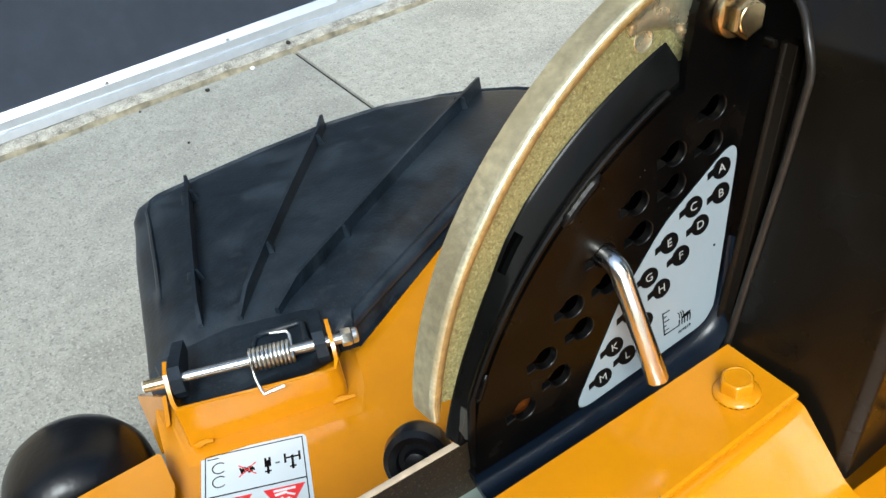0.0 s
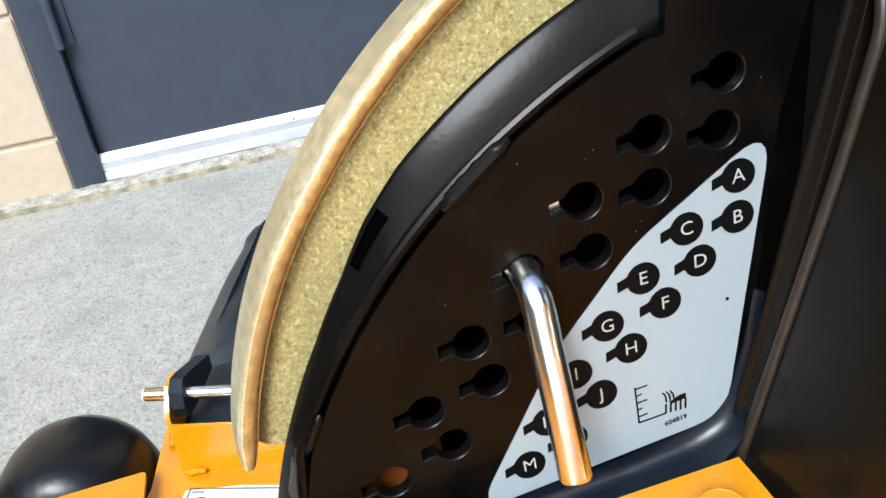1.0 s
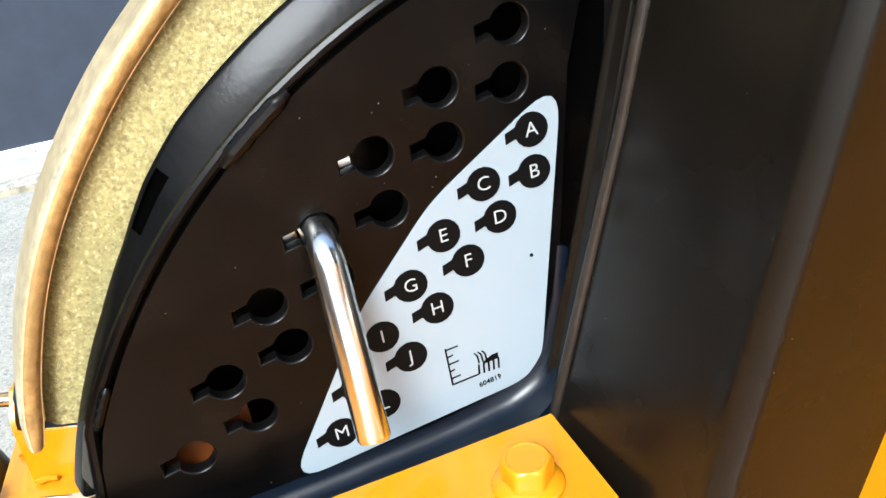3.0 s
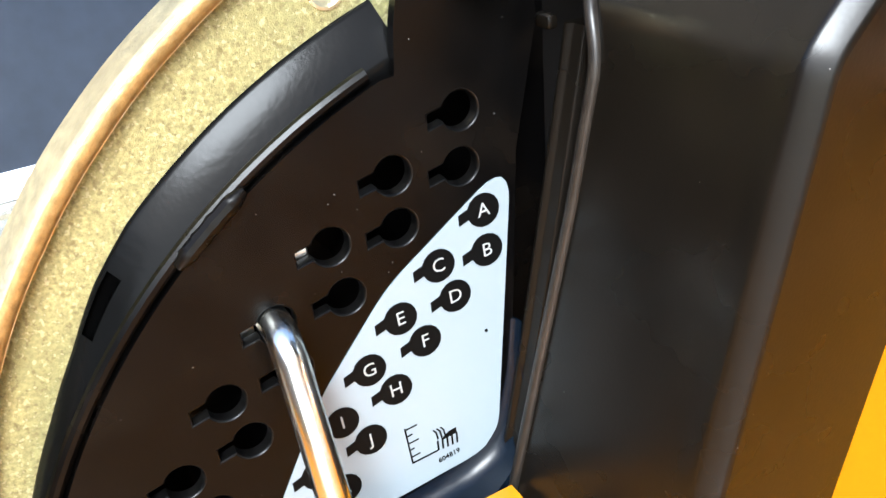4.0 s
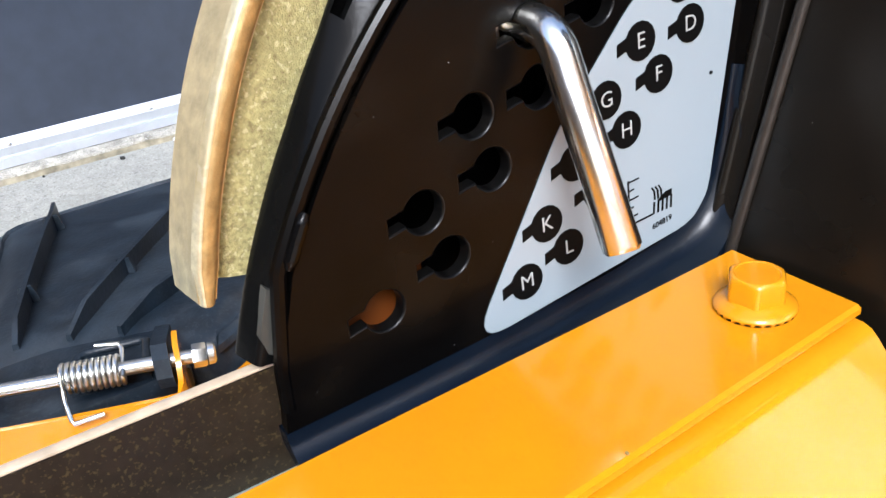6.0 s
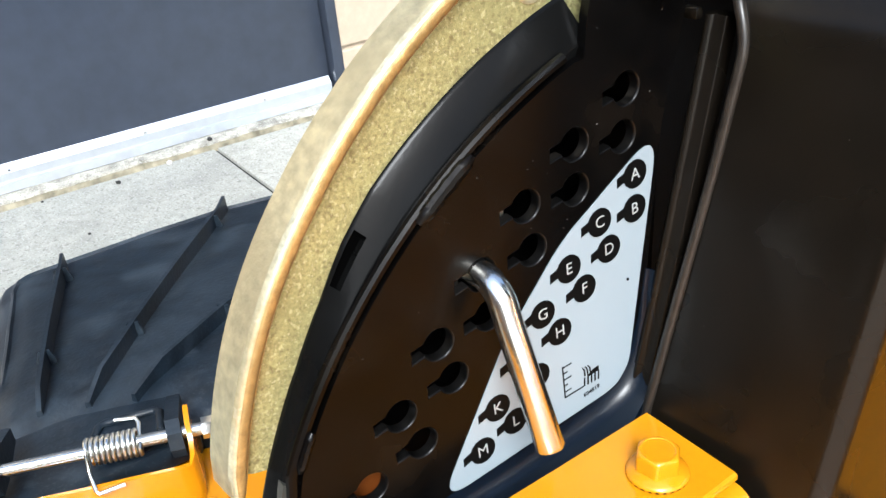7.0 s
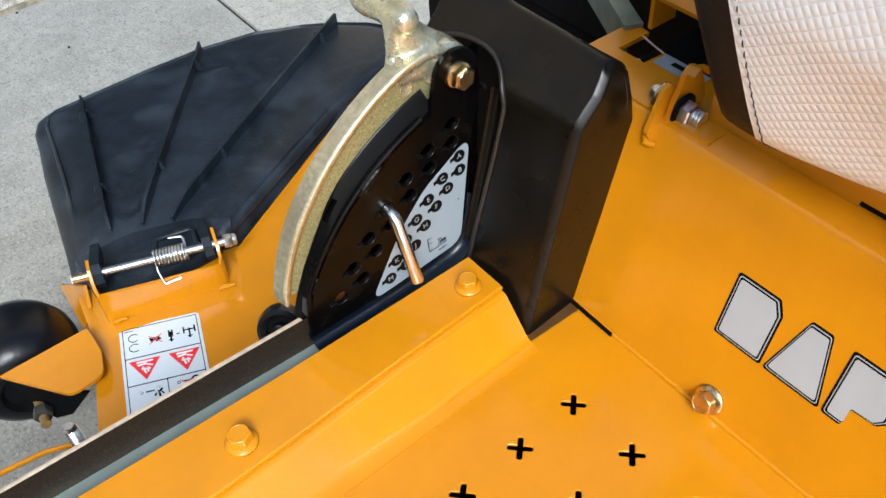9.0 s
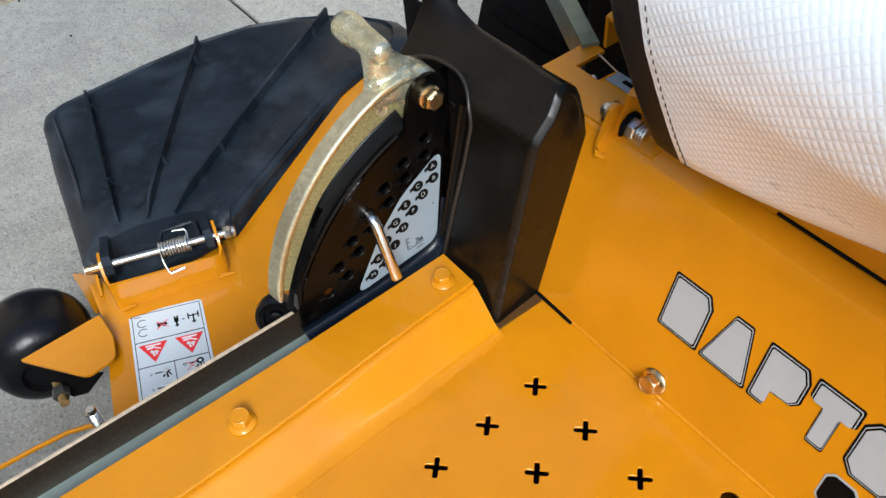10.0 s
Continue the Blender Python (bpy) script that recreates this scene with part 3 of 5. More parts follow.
# outline widened as a dark backing, so the keyholes look black
outer = [(-0.058, 0.345)] + arc(0.0776, 0.3223, 0.1575, 151, 106, 20)
inner = [(0.078, 0.49), (0.072, 0.345)]
part("rear_plate", bevelled(sheet(outer + inner, [], on_plate(-0.0215), 0.004), 0.0004, 1, 60), BLACK, mower, "black quadrant plate behind the bracket, widened to darken the keyholes", smooth=25)

# added plate: its reddish colour paints the shaded yellow seen through the keyholes
part("added_shade_plate", box((-0.0119, -0.066, 0.345), (-0.0100, -0.0360, 0.3810), 0.0004), SHADED_YELLOW, mower, "added plate behind the keyholes, coloured as yellow paint in shade")

part("pin_end", turned([(0, 0.0022), (0.0005, 0.0034), (0.009, 0.0034), (0.0095, 0.0026)], (-0.0070, -0.0085, 0.4388), (0, 1, 0), 14), ZINC, mower, "bright zinc pin end behind a keyhole")
part("pin_end", box((-0.0075, -0.0200, 0.4225), (-0.0045, -0.0148, 0.4262), 0.0006), ZINC, mower, "bright zinc spring tab behind the pin")
# label on the plate
decal_pts = [(0.0528, 0.4485), (0.0412, 0.3668), (-0.0310, 0.3582), (-0.0045, 0.4025), (0.0165, 0.4255)]
decal = part("letter_label", sheet(rounded(decal_pts, [0.0055, 0.013, 0.005, 0.05, 0.05], 6), [], on_plate(0.0003), 0.0003), LABEL, mower, "pale grey label with black lettered spots", smooth=None)
SPOTS = dict(A=(0.0439, 0.4372), B=(0.0438, 0.4264), C=(0.0304, 0.4266), D=(0.0338, 0.4169), E=(0.0187, 0.4161), F=(0.0242, 0.4075), G=(0.0087, 0.4052), H=(0.0146, 0.3968), I=(-0.0005, 0.3934), J=(0.0058, 0.3851), K=(-0.0091, 0.3813), L=(-0.0032, 0.3735), M=(-0.0154, 0.3690))
upright = Matrix(((0, 0, 1, 0), (1, 0, 0, 0), (0, 1, 0, 0), (0, 0, 0, 1)))
def on_label(y, z, h=0.0007, turn=0):
    return Matrix.Translation((h, y, z)) @ upright @ Matrix.Rotation(radians(turn), 4, "Z")
for k, (y, z) in SPOTS.items():
    spot = part("spot", sheet(keyhole(y, z, 0.0044, 0.0068, 0.0014), [], on_plate(0.0005), 0.0002), INK, decal, smooth=None)
    text_part("letter", k, 0.0052, on_label(y, z, 0.0006, 3), 0.00005, GREY_PRINT, decal, -0.00003)
# small height scale drawn on the label: a ruler, a turf block and blades of grass
def drawn(pts):
    part("scale_mark", sheet(pts, [], on_plate(0.00055), 0.00015), INK, decal, smooth=None)
def stroke(y0, z0, y1, z1, w=0.00022):
    d = Vector((y1 - y0, z1 - z0)).normalized()
    drawn([(y0 - d.y * w, z0 + d.x * w), (y0 + d.y * w, z0 - d.x * w), (y1 + d.y * w, z1 - d.x * w), (y1 - d.y * w, z1 + d.x * w)])
stroke(0.0150, 0.3841, 0.0157, 0.3722)
for j, reach in enumerate((0.0034, 0.0018, 0.0032, 0.0017, 0.0031)):
    stroke(0.0151 + 0.00014 * j, 0.3836 - 0.0023 * j, 0.0151 + reach, 0.3839 - 0.0023 * j, 0.00018)
stroke(0.0156, 0.3724, 0.0232, 0.3730)
drawn([(0.0248, 0.3757), (0.0292, 0.3762), (0.0292, 0.3779), (0.0272, 0.3777), (0.0252, 0.3766)])
for j in range(5):
    stroke(0.0234 + j * 0.00142, 0.3729, 0.0235 + j * 0.00142, 0.3764 - 0.0004 * (j == 0), 0.00026)
for j in range(3):
    y = 0.0226 + j * 0.0011
    stroke(y, 0.3800, y + 0.0008, 0.3789, 0.0002)
    stroke(y + 0.0008, 0.3789, y + 0.0011, 0.3766, 0.00024)
text_part("number_print", "604819", 0.0022, on_label(0.0262, 0.3698, 0.0005, 7), 0.00004, INK, decal, 0.00004)
part("speck", turned([(0, 0.0005), (0.0002, 0.0005)], (0.0004, 0.0412, 0.4038), (1, 0, 0), 8), INK, decal)

# locking pin
pin_line = [(-0.03, -0.0108, 0.4262), (0.002, -0.0108, 0.4262)] + [(0.002 + 0.0085 * math.sin(radians(a)), -0.0108 - 0.0003 * a / 80, 0.4262 - 0.0085 + 0.0085 * math.cos(radians(a))) for a in (15, 30, 45, 58, 68)]
pin_line += [(0.0125, -0.0112, 0.4155), (0.0276, -0.0120, 0.3868), (0.0280, -0.01205, 0.3860)]
pin = part("locking_pin", tube(pin_line, 0.0039, 20, radii=[0.0039] * (len(pin_line) - 1) + [0.0032]), CHROME, mower, "bent bright-zinc locking pin", smooth=40)

# foot lever: an arc of angles about one centre, front ridge and back edge each at their own reach
LEVER_FRONT = [(93, 0.1400), (94, 0.1424), (96, 0.1461), (99, 0.1476), (105, 0.1484), (112, 0.1468), (120, 0.1448), (130, 0.1430), (140, 0.1420), (160, 0.1421), (172, 0.1428)]
LEVER_BACK = [(93, 0.1405), (94, 0.1430), (96, 0.1475), (99, 0.1492), (108, 0.1492), (112, 0.1482), (120, 0.1466), (130, 0.1452), (140, 0.1444), (160, 0.1442), (172, 0.1444)]
def lever_point(deg, x, k):
    """A point of the lever: angle on the arc, depth, and distance inward from the outer side."""
    g = (-0.0045 - x) / 0.0105
    f, h = table(LEVER_FRONT, deg), table(LEVER_BACK, deg)
    r = f + (h - f) * max(-0.3, min(1.3, g)) - k
    return (x, 0.0548 + r * math.cos(radians(deg)), 0.3679 + r * math.sin(radians(deg)))
def lever_skin(section, a0, a1, n=72, taper=0.0):
    """A skin over sections along the arc; the lower end may be drawn in."""
    rings = []
    for i in range(n + 1):
        deg = a0 + (a1 - a0) * i / n
        e = max(0.0, 1 - i / 3) * taper
        rings.append([lever_point(deg, x, k + e * (0.0028 - k) * 0.5) for x, k in section])
    return loft(rings)
web_section = [(-0.0118, 0.0030), (-0.0124, 0.0058), (-0.0104, 0.0076), (-0.0098, 0.0090), (-0.0096, 0.0120), (-0.0096, 0.034), (-0.0150, 0.034), (-0.0150, 0.003)]
lever = part("foot_lever", lever_skin(web_section, 170.6, 98), LEVER, mower, "cast foot lever in dull yellow zinc", smooth=50)
part("lever_rim", lever_skin([(-0.0050, 0.0), (-0.0056, 0.0050), (-0.0100, 0.0054), (-0.0150, 0.0054), (-0.0160, 0.0026), (-0.0152, 0.0004), (-0.0100, 0.0)], 171.4, 104, taper=0.5), RIM_FACE, lever, "smooth grey-green rim", smooth=50)
part("rim_edge", lever_skin([(-0.0058, -0.0001), (-0.0048, 0.0000), (-0.0042, 0.0003), (-0.0039, 0.0008), (-0.0040, 0.0012), (-0.0060, 0.0014)], 171.6, 102, taper=0.8), RIM, lever, "worn bright edge of the rim", smooth=70)
part("rim_inner", lever_skin([(-0.0046, 0.0006), (-0.0038, 0.0010), (-0.0037, 0.0020), (-0.0040, 0.0032), (-0.0048, 0.0043), (-0.0060, 0.0050), (-0.0070, 0.0030)], 171.6, 103, taper=0.8), BRONZE, lever, "bronze-coloured inner side of the rim", smooth=70)
# lever arm to the pivot, and foot peg
def blob(points, sides=20):
    """A smooth cast limb through points with elliptic sections: (place, half width in x, half width across)."""
    rings = []
    for i, (p, hx, hr) in enumerate(points):
        p = Vector(p)
        d = Vector(points[min(i + 1, len(points) - 1)][0]) - Vector(points[max(i - 1, 0)][0])
        d.x = 0
        d.normalize()
        w = d.cross(Vector((1, 0, 0)))
        rings.append([p + Vector((1, 0, 0)) * hx * math.cos(a) + w * hr * math.sin(a) for a in (2 * math.pi * k / sides for k in range(sides))])
    return loft(rings)
def joined(*pieces):
    """Several closed skins gathered in one mesh."""
    whole = bmesh.new()
    for piece in pieces:
        me = bpy.data.meshes.new("piece")
        piece.to_mesh(me)
        piece.free()
        whole.from_mesh(me)
        bpy.data.meshes.remove(me)
    return whole
arm = blob([((-0.0125, 0.010, 0.502), 0.0058, 0.0075), ((-0.0135, 0.020, 0.503), 0.0072, 0.0092), ((-0.0150, 0.030, 0.502), 0.0090, 0.0115), ((-0.0165, 0.040, 0.499), 0.0105, 0.0140), ((-0.0170, 0.050, 0.496), 0.0105, 0.0130), ((-0.0170, 0.058, 0.495), 0.008, 0.008)])
boss = turned([(0, 0.010), (0.002, 0.0148), (0.010, 0.0158), (0.022, 0.0156), (0.0245, 0.0140), (0.0258, 0.0115)], (-0.0310, 0.0456, 0.4955), (1, 0, 0), 36)
neck = blob([((-0.0150, 0.0290, 0.4985), 0.0075, 0.0240), ((-0.0155, 0.0290, 0.5060), 0.0070, 0.0225), ((-0.0165, 0.0280, 0.5120), 0.0068, 0.0185), ((-0.0180, 0.0262, 0.5180), 0.0072, 0.0138), ((-0.0195, 0.0248, 0.5245), 0.0085, 0.0108), ((-0.0205, 0.0240, 0.5310), 0.0095, 0.0092), ((-0.0210, 0.0237, 0.5360), 0.0085, 0.0070)])
peg = turned([(-0.0005, 0.002), (0.0, 0.005), (0.002, 0.0085), (0.006, 0.0104), (0.014, 0.0106), (0.022, 0.0092), (0.034, 0.0084), (0.042, 0.0082), (0.0475, 0.0072), (0.0500, 0.005), (0.0508, 0.002)], (-0.0575, 0.0237, 0.5325), (1, 0, 0), 32)
rim_end = lever_skin([(-0.0042, 0.0004), (-0.0042, 0.0052), (-0.0100, 0.0062), (-0.0150, 0.0054), (-0.0160, 0.0026), (-0.0152, 0.0004), (-0.0100, 0.0)], 109, 93.6, n=24)
cast_body = part("lever_arm", joined(arm, boss, neck, peg, rim_end), CAST, lever, smooth=180)
fuse = cast_body.modifiers.new("fillet", "REMESH")
fuse.mode, fuse.voxel_size, fuse.use_smooth_shade = "VOXEL", 0.0010, True
ease = cast_body.modifiers.new("soften", "SMOOTH")
ease.factor, ease.iterations = 0.5, 7
part("cast_mark", turned([(0, 0.0042), (0.0009, 0.0042), (0.0010, 0.0036), (0.0007, 0.0030)], (-0.0100, 0.0172, 0.4932), (1, 0, 0), 24), CAST, lever)
part("cast_mark", turned([(0, 0.0030), (0.0008, 0.0028), (0.0010, 0.0010)], (-0.0092, 0.0140, 0.5130), (1, 0, 0.3), 20), CAST, lever)
pivot = part("pivot_bolt", hexagon((0.0030, 0.0458, 0.4958), (1, 0, 0), 0.0126, 0.0060, turn=0.35), GOLD, mower, "gold zinc pivot bolt", smooth=20)
part("washer", turned([(0, 0.0083), (0.0012, 0.0085), (0.0026, 0.0080), (0.0031, 0.0068)], (0.0002, 0.0458, 0.4958), (1, 0, 0), 32), GOLD, pivot)
part("head_face", turned([(0, 0.0052), (0.0003, 0.0049)], (0.0090, 0.0458, 0.4958), (1, 0, 0), 24), GOLD, pivot)

# black plastic cover beside the bracket: one folded profile, an arched opening, a chamfered outer corner
profile = along([(0, 0.0372, 0.3325), (0, 0.0738, 0.4815), (0, 0.0905, 0.4985), (0, 0.0975, 0.5078), (0, 0.1050, 0.5092), (0, 0.1165, 0.5010), (0, 0.1215, 0.4850), (0, 0.1225, 0.4600)], 220)
for _ in range(14):
    profile = [profile[0]] + [profile[i - 1] * 0.25 + profile[i] * 0.5 + profile[i + 1] * 0.25 for i in range(1, 219)] + [profile[-1]]
crest = max(range(220), key=lambda i: profile[i].z)
def on_profile(z):
    """How far back the rising side of the cover's profile lies at a height."""
    i = max(k for k in range(crest) if profile[k].z <= max(z, profile[0].z))
    p, q = profile[i], profile[i + 1]
    return p.y + (q.y - p.y) * min(1.0, (z - p.z) / (q.z - p.z))
def cover_point(x, y, z):
    """The cover swells forward round the opening and climbs away from the seat."""
    up = max(0.0, min(1.0, (z - 0.4966) / 0.012)) ** 1.3
    far = max(0.0, -0.012 - x)
    near = max(0.0, min(1.0, (0.060 - x) / 0.0425))
    left = max(0.0, min(1.0, (0.0174 - x) / 0.032))
    swell = 0.0038 * near + (0.0022 * near + 0.0075 * left) * max(0.0, min(1.0, (z - 0.44) / 0.050))
    return (x, y - swell * max(0.0, min(1.0, (0.511 - z) / 0.0145)), z + (0.05 * max(0.0, 0.064 - x) + 9.0 * far ** 2) * up)
LEFT_END = -0.060
arch = [(0.0080 + 0.0090 * i / 22, 0.3330 + 0.1349 * i / 22) for i in range(22)]
arch += [(-0.0165 + 0.0335 * math.cos(a), 0.4679 + 0.0285 * math.sin(a)) for a in (math.pi / 2 * k / 24 for k in range(25))]
far_side = [(-0.0165 - 0.042 * math.sin(a), 0.4744 + 0.022 * math.cos(a)) for a in (1.35 * k / 14 for k in range(15))]
spine = [(x, on_profile(z), z) for x, z in arch] + [(LEFT_END, on_profile(0.4964), 0.4964)] + [(LEFT_END, profile[i].y, profile[i].z) for i in range(220) if (i < crest and profile[i].z > 0.4964) or (i >= crest and i % 3 == 0)]
def corner_x(y, z):
    return 0.0680 + 0.0010 * max(0.0, min(1.0, (z - 0.35) / 0.12)) - 0.0045 * max(0.0, min(1.0, (y - 0.088) / 0.014))
shares = [0, 0.015, 0.04, 0.08] + [0.08 + 0.92 * k / 26 for k in range(1, 27)]
rows, inner_rows = [], []
for i, (x0, y, z) in enumerate(spine):
    a, c = spine[max(i - 1, 0)], spine[min(i + 1, len(spine) - 1)]
    d = Vector((0, c[1] - a[1], c[2] - a[2])).normalized()
    inward = Vector((0, d.z, -d.y))
    xr = corner_x(y, z)
    row = [Vector(cover_point(x0, y, z)) + Vector(w) for w in ((-0.0022, 0.014, 0), (-0.0019, 0.0040, 0), (-0.0010, 0.0010, 0))]
    row += [cover_point(x0 + (xr - 0.0036 - x0) * f, y, z) for f in shares]
    for dx, depth in ((-0.0030, 0.0001), (-0.0024, 0.0006), (0.0006, 0.0034), (0.0010, 0.0040), (0.0011, 0.0050)):
        row.append(Vector((xr + dx, y, z)) + inward * depth)
    rows.append(row)
    inner_rows.append([Vector(p) + inward * 0.002 + Vector((0.0015 if k < 3 else -0.0018 if k >= len(row) - 4 else 0.0, 0, 0)) for k, p in enumerate(row)])
shell = [list(r) + q[::-1] for r, q in zip(rows, inner_rows)]
bm = joined(loft(shell[:len(arch)]), loft(shell[len(arch):]))
cover = part("plastic_cover", bm, PLASTIC, mower, "black moulded plastic cover beside the foot pan", smooth=42)
# side face towards the seat, from the chamfer back to the panel
outer_edge = [r[-1] for r, p in zip(rows, spine) if p[1] < 0.113]
back = along([(0.0660, 0.0835, 0.3322), (0.0650, 0.1235, 0.4600), (0.0640, 0.1222, 0.4760), (0.0650, 0.1150, 0.4990), (0.0650, 0.1085, 0.5020)], len(outer_edge))
part("cover_side", loft([[p, Vector(p).lerp(q, 0.04), Vector(p).lerp(q, 0.5), q] for p, q in zip(outer_edge, back)], False, False), PLASTIC, cover, smooth=60)
# rounded bead round the opening, and the wall turned back inside it
wing = []
for x1, z in far_side:
    p = Vector(cover_point(LEFT_END, on_profile(z), z))
    wing.append([p + Vector(w) for w in ((-0.0022, 0.014, 0), (-0.0019, 0.0040, 0), (-0.0010, 0.0010, 0))] + [cover_point(LEFT_END + (x1 - LEFT_END) * k / 8, on_profile(z), z) for k in range(9)])
part("cover_wing", loft([list(r) + [Vector(p) + Vector((0, 0.002, -0.0004)) for p in r][::-1] for r in wing]), PLASTIC, cover, smooth=60)
bead = [Vector(cover_point(x, on_profile(z), z)) for x, z in arch + far_side[1:]]
part("edge_bead", tube([p + Vector((0.0004, -0.0001, 0.0004)) for p in bead], 0.0016, 12), GLINT_EDGE, cover, "black plastic edge bead, greyed for its highlight", smooth=60)
part("opening_wall", loft([[p, p + Vector((0, 0.010, 0)), p + Vector((0, 0.022, 0))] for p in bead[18:]], False, False), PLASTIC, cover, smooth=60)
part("cover_tab", box((-0.003, 0.0635, 0.4765), (0.003, 0.0665, 0.4800), 0.001), PLASTIC, cover)
# added sheet: hides the deck and paints the cover's hollow dark
part("cavity_back", box((-0.100, 0.0985, 0.345), (0.022, 0.1015, 0.5030), 0.0005), DARK, mower, "dark sheet added for the shaded hollow behind the lever")

# mower deck
DECK = 0.19
deck_outline = rounded([(-0.262, -0.178), (-0.146, -0.217), (0.05, -0.26), (0.30, -0.26), (0.30, 0.35), (-0.40, 0.35), (-0.425, 0.222), (-0.276, -0.030), (-0.300, -0.085), (-0.325, -0.170)], 0.01)
deck = part("mower_deck", bevelled(sheet(deck_outline, [], flat_at(DECK), 0.004), 0.0008, 1, 50), YELLOW, mower, "yellow painted steel mower deck", smooth=30)
skirt = [(x, y) for x, y in deck_outline]
bm = bmesh.new()
loft([[(x, y, DECK - 0.004) for x, y in skirt], [(x, y, DECK - 0.11) for x, y in skirt]], True, False, bm)
sk = part("deck_skirt", bm, YELLOW, deck)
sk.modifiers.new("thickness", "SOLIDIFY").thickness = 0.003

# warning label on the deck
def on_deck(u, v):
    """Label coordinates: u across (0 to 1), v down (0 to 1)."""
    a, b, c = Vector((-0.2556, -0.1562)), Vector((-0.2285, -0.0910)), Vector((-0.150, -0.191))
    return a + (b - a) * u + (c - a) * v
def label_patch(name, pts, h, mat, owner, round_=0.0):
    loop = [tuple(on_deck(u, v)) for u, v in pts]
    if round_:
        loop = rounded(loop, round_)
    return part(name, sheet(loop, [], flat_at(DECK + h), 0.0002), mat, owner, smooth=None)
warning = label_patch("warning_label", [(0, 0), (1, 0), (1, 1.05), (0, 1.05)], 0.0004, WARNING_PAPER, mower, 0.005)
tagged(warning, "pale warning label with red triangles and small pictograms")
for u0, v0, u1, v1 in ((0.035, 0.02, 0.965, 0.026), (0.035, 0.02, 0.045, 1.02), (0.955, 0.02, 0.965, 1.02), (0.04, 0.335, 0.96, 0.343), (0.04, 0.612, 0.96, 0.620), (0.5, 0.62, 0.510, 1.0), (0.04, 0.97, 0.96, 0.98)):
    label_patch("rule", [(u0, v0), (u1, v0), (u1, v1), (u0, v1)], 0.0006, INK, warning)
for u in (0.27, 0.75):
    tri_ = label_patch("red_triangle", [(u - 0.19, 0.375), (u + 0.19, 0.375), (u, 0.580)], 0.0006, RED, warning)
    for p_, q_, w_ in (((-0.10, 0.37), (0.10, 0.37), 0.012), ((-0.09, 0.40), (0.02, 0.39), 0.014), ((0.02, 0.40), (0.09, 0.42), 0.010), ((-0.05, 0.44), (0.06, 0.45), 0.014), ((-0.03, 0.42), (0.0, 0.49), 0.012), ((0.03, 0.43), (0.03, 0.48), 0.012)):
        d_ = Vector((q_[0] - p_[0], (q_[1] - p_[1]) * 1.6)).normalized() * w_
        label_patch("pictogram", [(u + p_[0] - d_.y, p_[1] + 0.027 + d_.x * 0.63), (u + p_[0] + d_.y, p_[1] + 0.027 - d_.x * 0.63), (u + q_[0] + d_.y, q_[1] + 0.027 - d_.x * 0.63), (u + q_[0] - d_.y, q_[1] + 0.027 + d_.x * 0.63)], 0.0008, PAPER, warning)
def label_ring(u, v, r, w, mat=INK, gap=0):
    loop = lambda q, s: [(u + q * math.cos(a), v + q * 0.63 * math.sin(a)) for a in (math.pi * (gap / 8 + k * (2 - gap / 4) / 14) for k in range(15))][::s]
    label_patch("pictogram", loop(r, 1) + loop(r - w, -1), 0.0006, mat, warning)
def label_bar(u0, v0, u1, v1, w=0.012, mat=INK, h=0.0006):
    d = Vector((u1 - u0, (v1 - v0) * 1.6)).normalized() * w
    label_patch("pictogram", [(u0 - d.y, v0 + d.x * 0.63), (u0 + d.y, v0 - d.x * 0.63), (u1 + d.y, v1 - d.x * 0.63), (u1 - d.y, v1 + d.x * 0.63)], h, mat, warning)
for v in (0.13, 0.235):
    label_ring(0.17, v, 0.070, 0.011, gap=2)
for a in range(6):
    label_bar(0.36 + 0.022 * a, 0.165 + 0.008 * (a % 2), 0.385 + 0.022 * a, 0.215 - 0.008 * (a % 3), 0.010)
label_bar(0.35, 0.145, 0.51, 0.235, 0.005, RED, 0.0008)
label_bar(0.51, 0.145, 0.35, 0.235, 0.005, RED, 0.0008)
for u, w in ((0.62, 0.022), (0.85, 0.075)):
    label_bar(u - w, 0.165, u + w, 0.165, 0.009)
    label_bar(u, 0.15, u, 0.255, 0.011)
    label_bar(u - w * 0.9, 0.13, u - w * 0.9, 0.20, 0.010)
    label_bar(u + w * 0.9, 0.13, u + w * 0.9, 0.20, 0.010)
    label_bar(u - 0.030, 0.235, u + 0.030, 0.235, 0.009)
label_bar(0.69, 0.185, 0.73, 0.185, 0.007)
label_bar(0.06, 0.050, 0.17, 0.050, 0.005)
for u, v, right in ((0.22, 0.70, 0), (0.22, 0.86, 0), (0.66, 0.68, 1)):
    label_ring(u - 0.03, v, 0.022, 0.008)
    label_bar(u + 0.02, v, u + 0.12, v, 0.009)
    label_ring(u + 0.17, v - 0.005, 0.050, 0.026)
    label_bar(u + 0.14, v + 0.030, u + 0.12, v + 0.055, 0.011)
    label_bar(u + 0.17, v + 0.030, u + 0.18, v + 0.070, 0.013)
    label_bar(u + 0.20, v + 0.025, u + 0.225, v + 0.050, 0.009)
    if right:
        label_bar(u - 0.01, v - 0.02, u + 0.13, v + 0.07, 0.004, RED, 0.0008)
        label_bar(u + 0.13, v - 0.02, u - 0.01, v + 0.07, 0.004, RED, 0.0008)
label_ring(0.75, 0.88, 0.05, 0.024)
label_bar(0.60, 0.88, 0.71, 0.88, 0.009)

# hinge bracket of the chute
A, B = Vector((-0.2905, -0.1695, 0.2365)), Vector((-0.256, -0.041, 0.2265))
along_rod = (B - A).normalized()
across = along_rod.cross(Vector((0, 0, 1))).normalized()
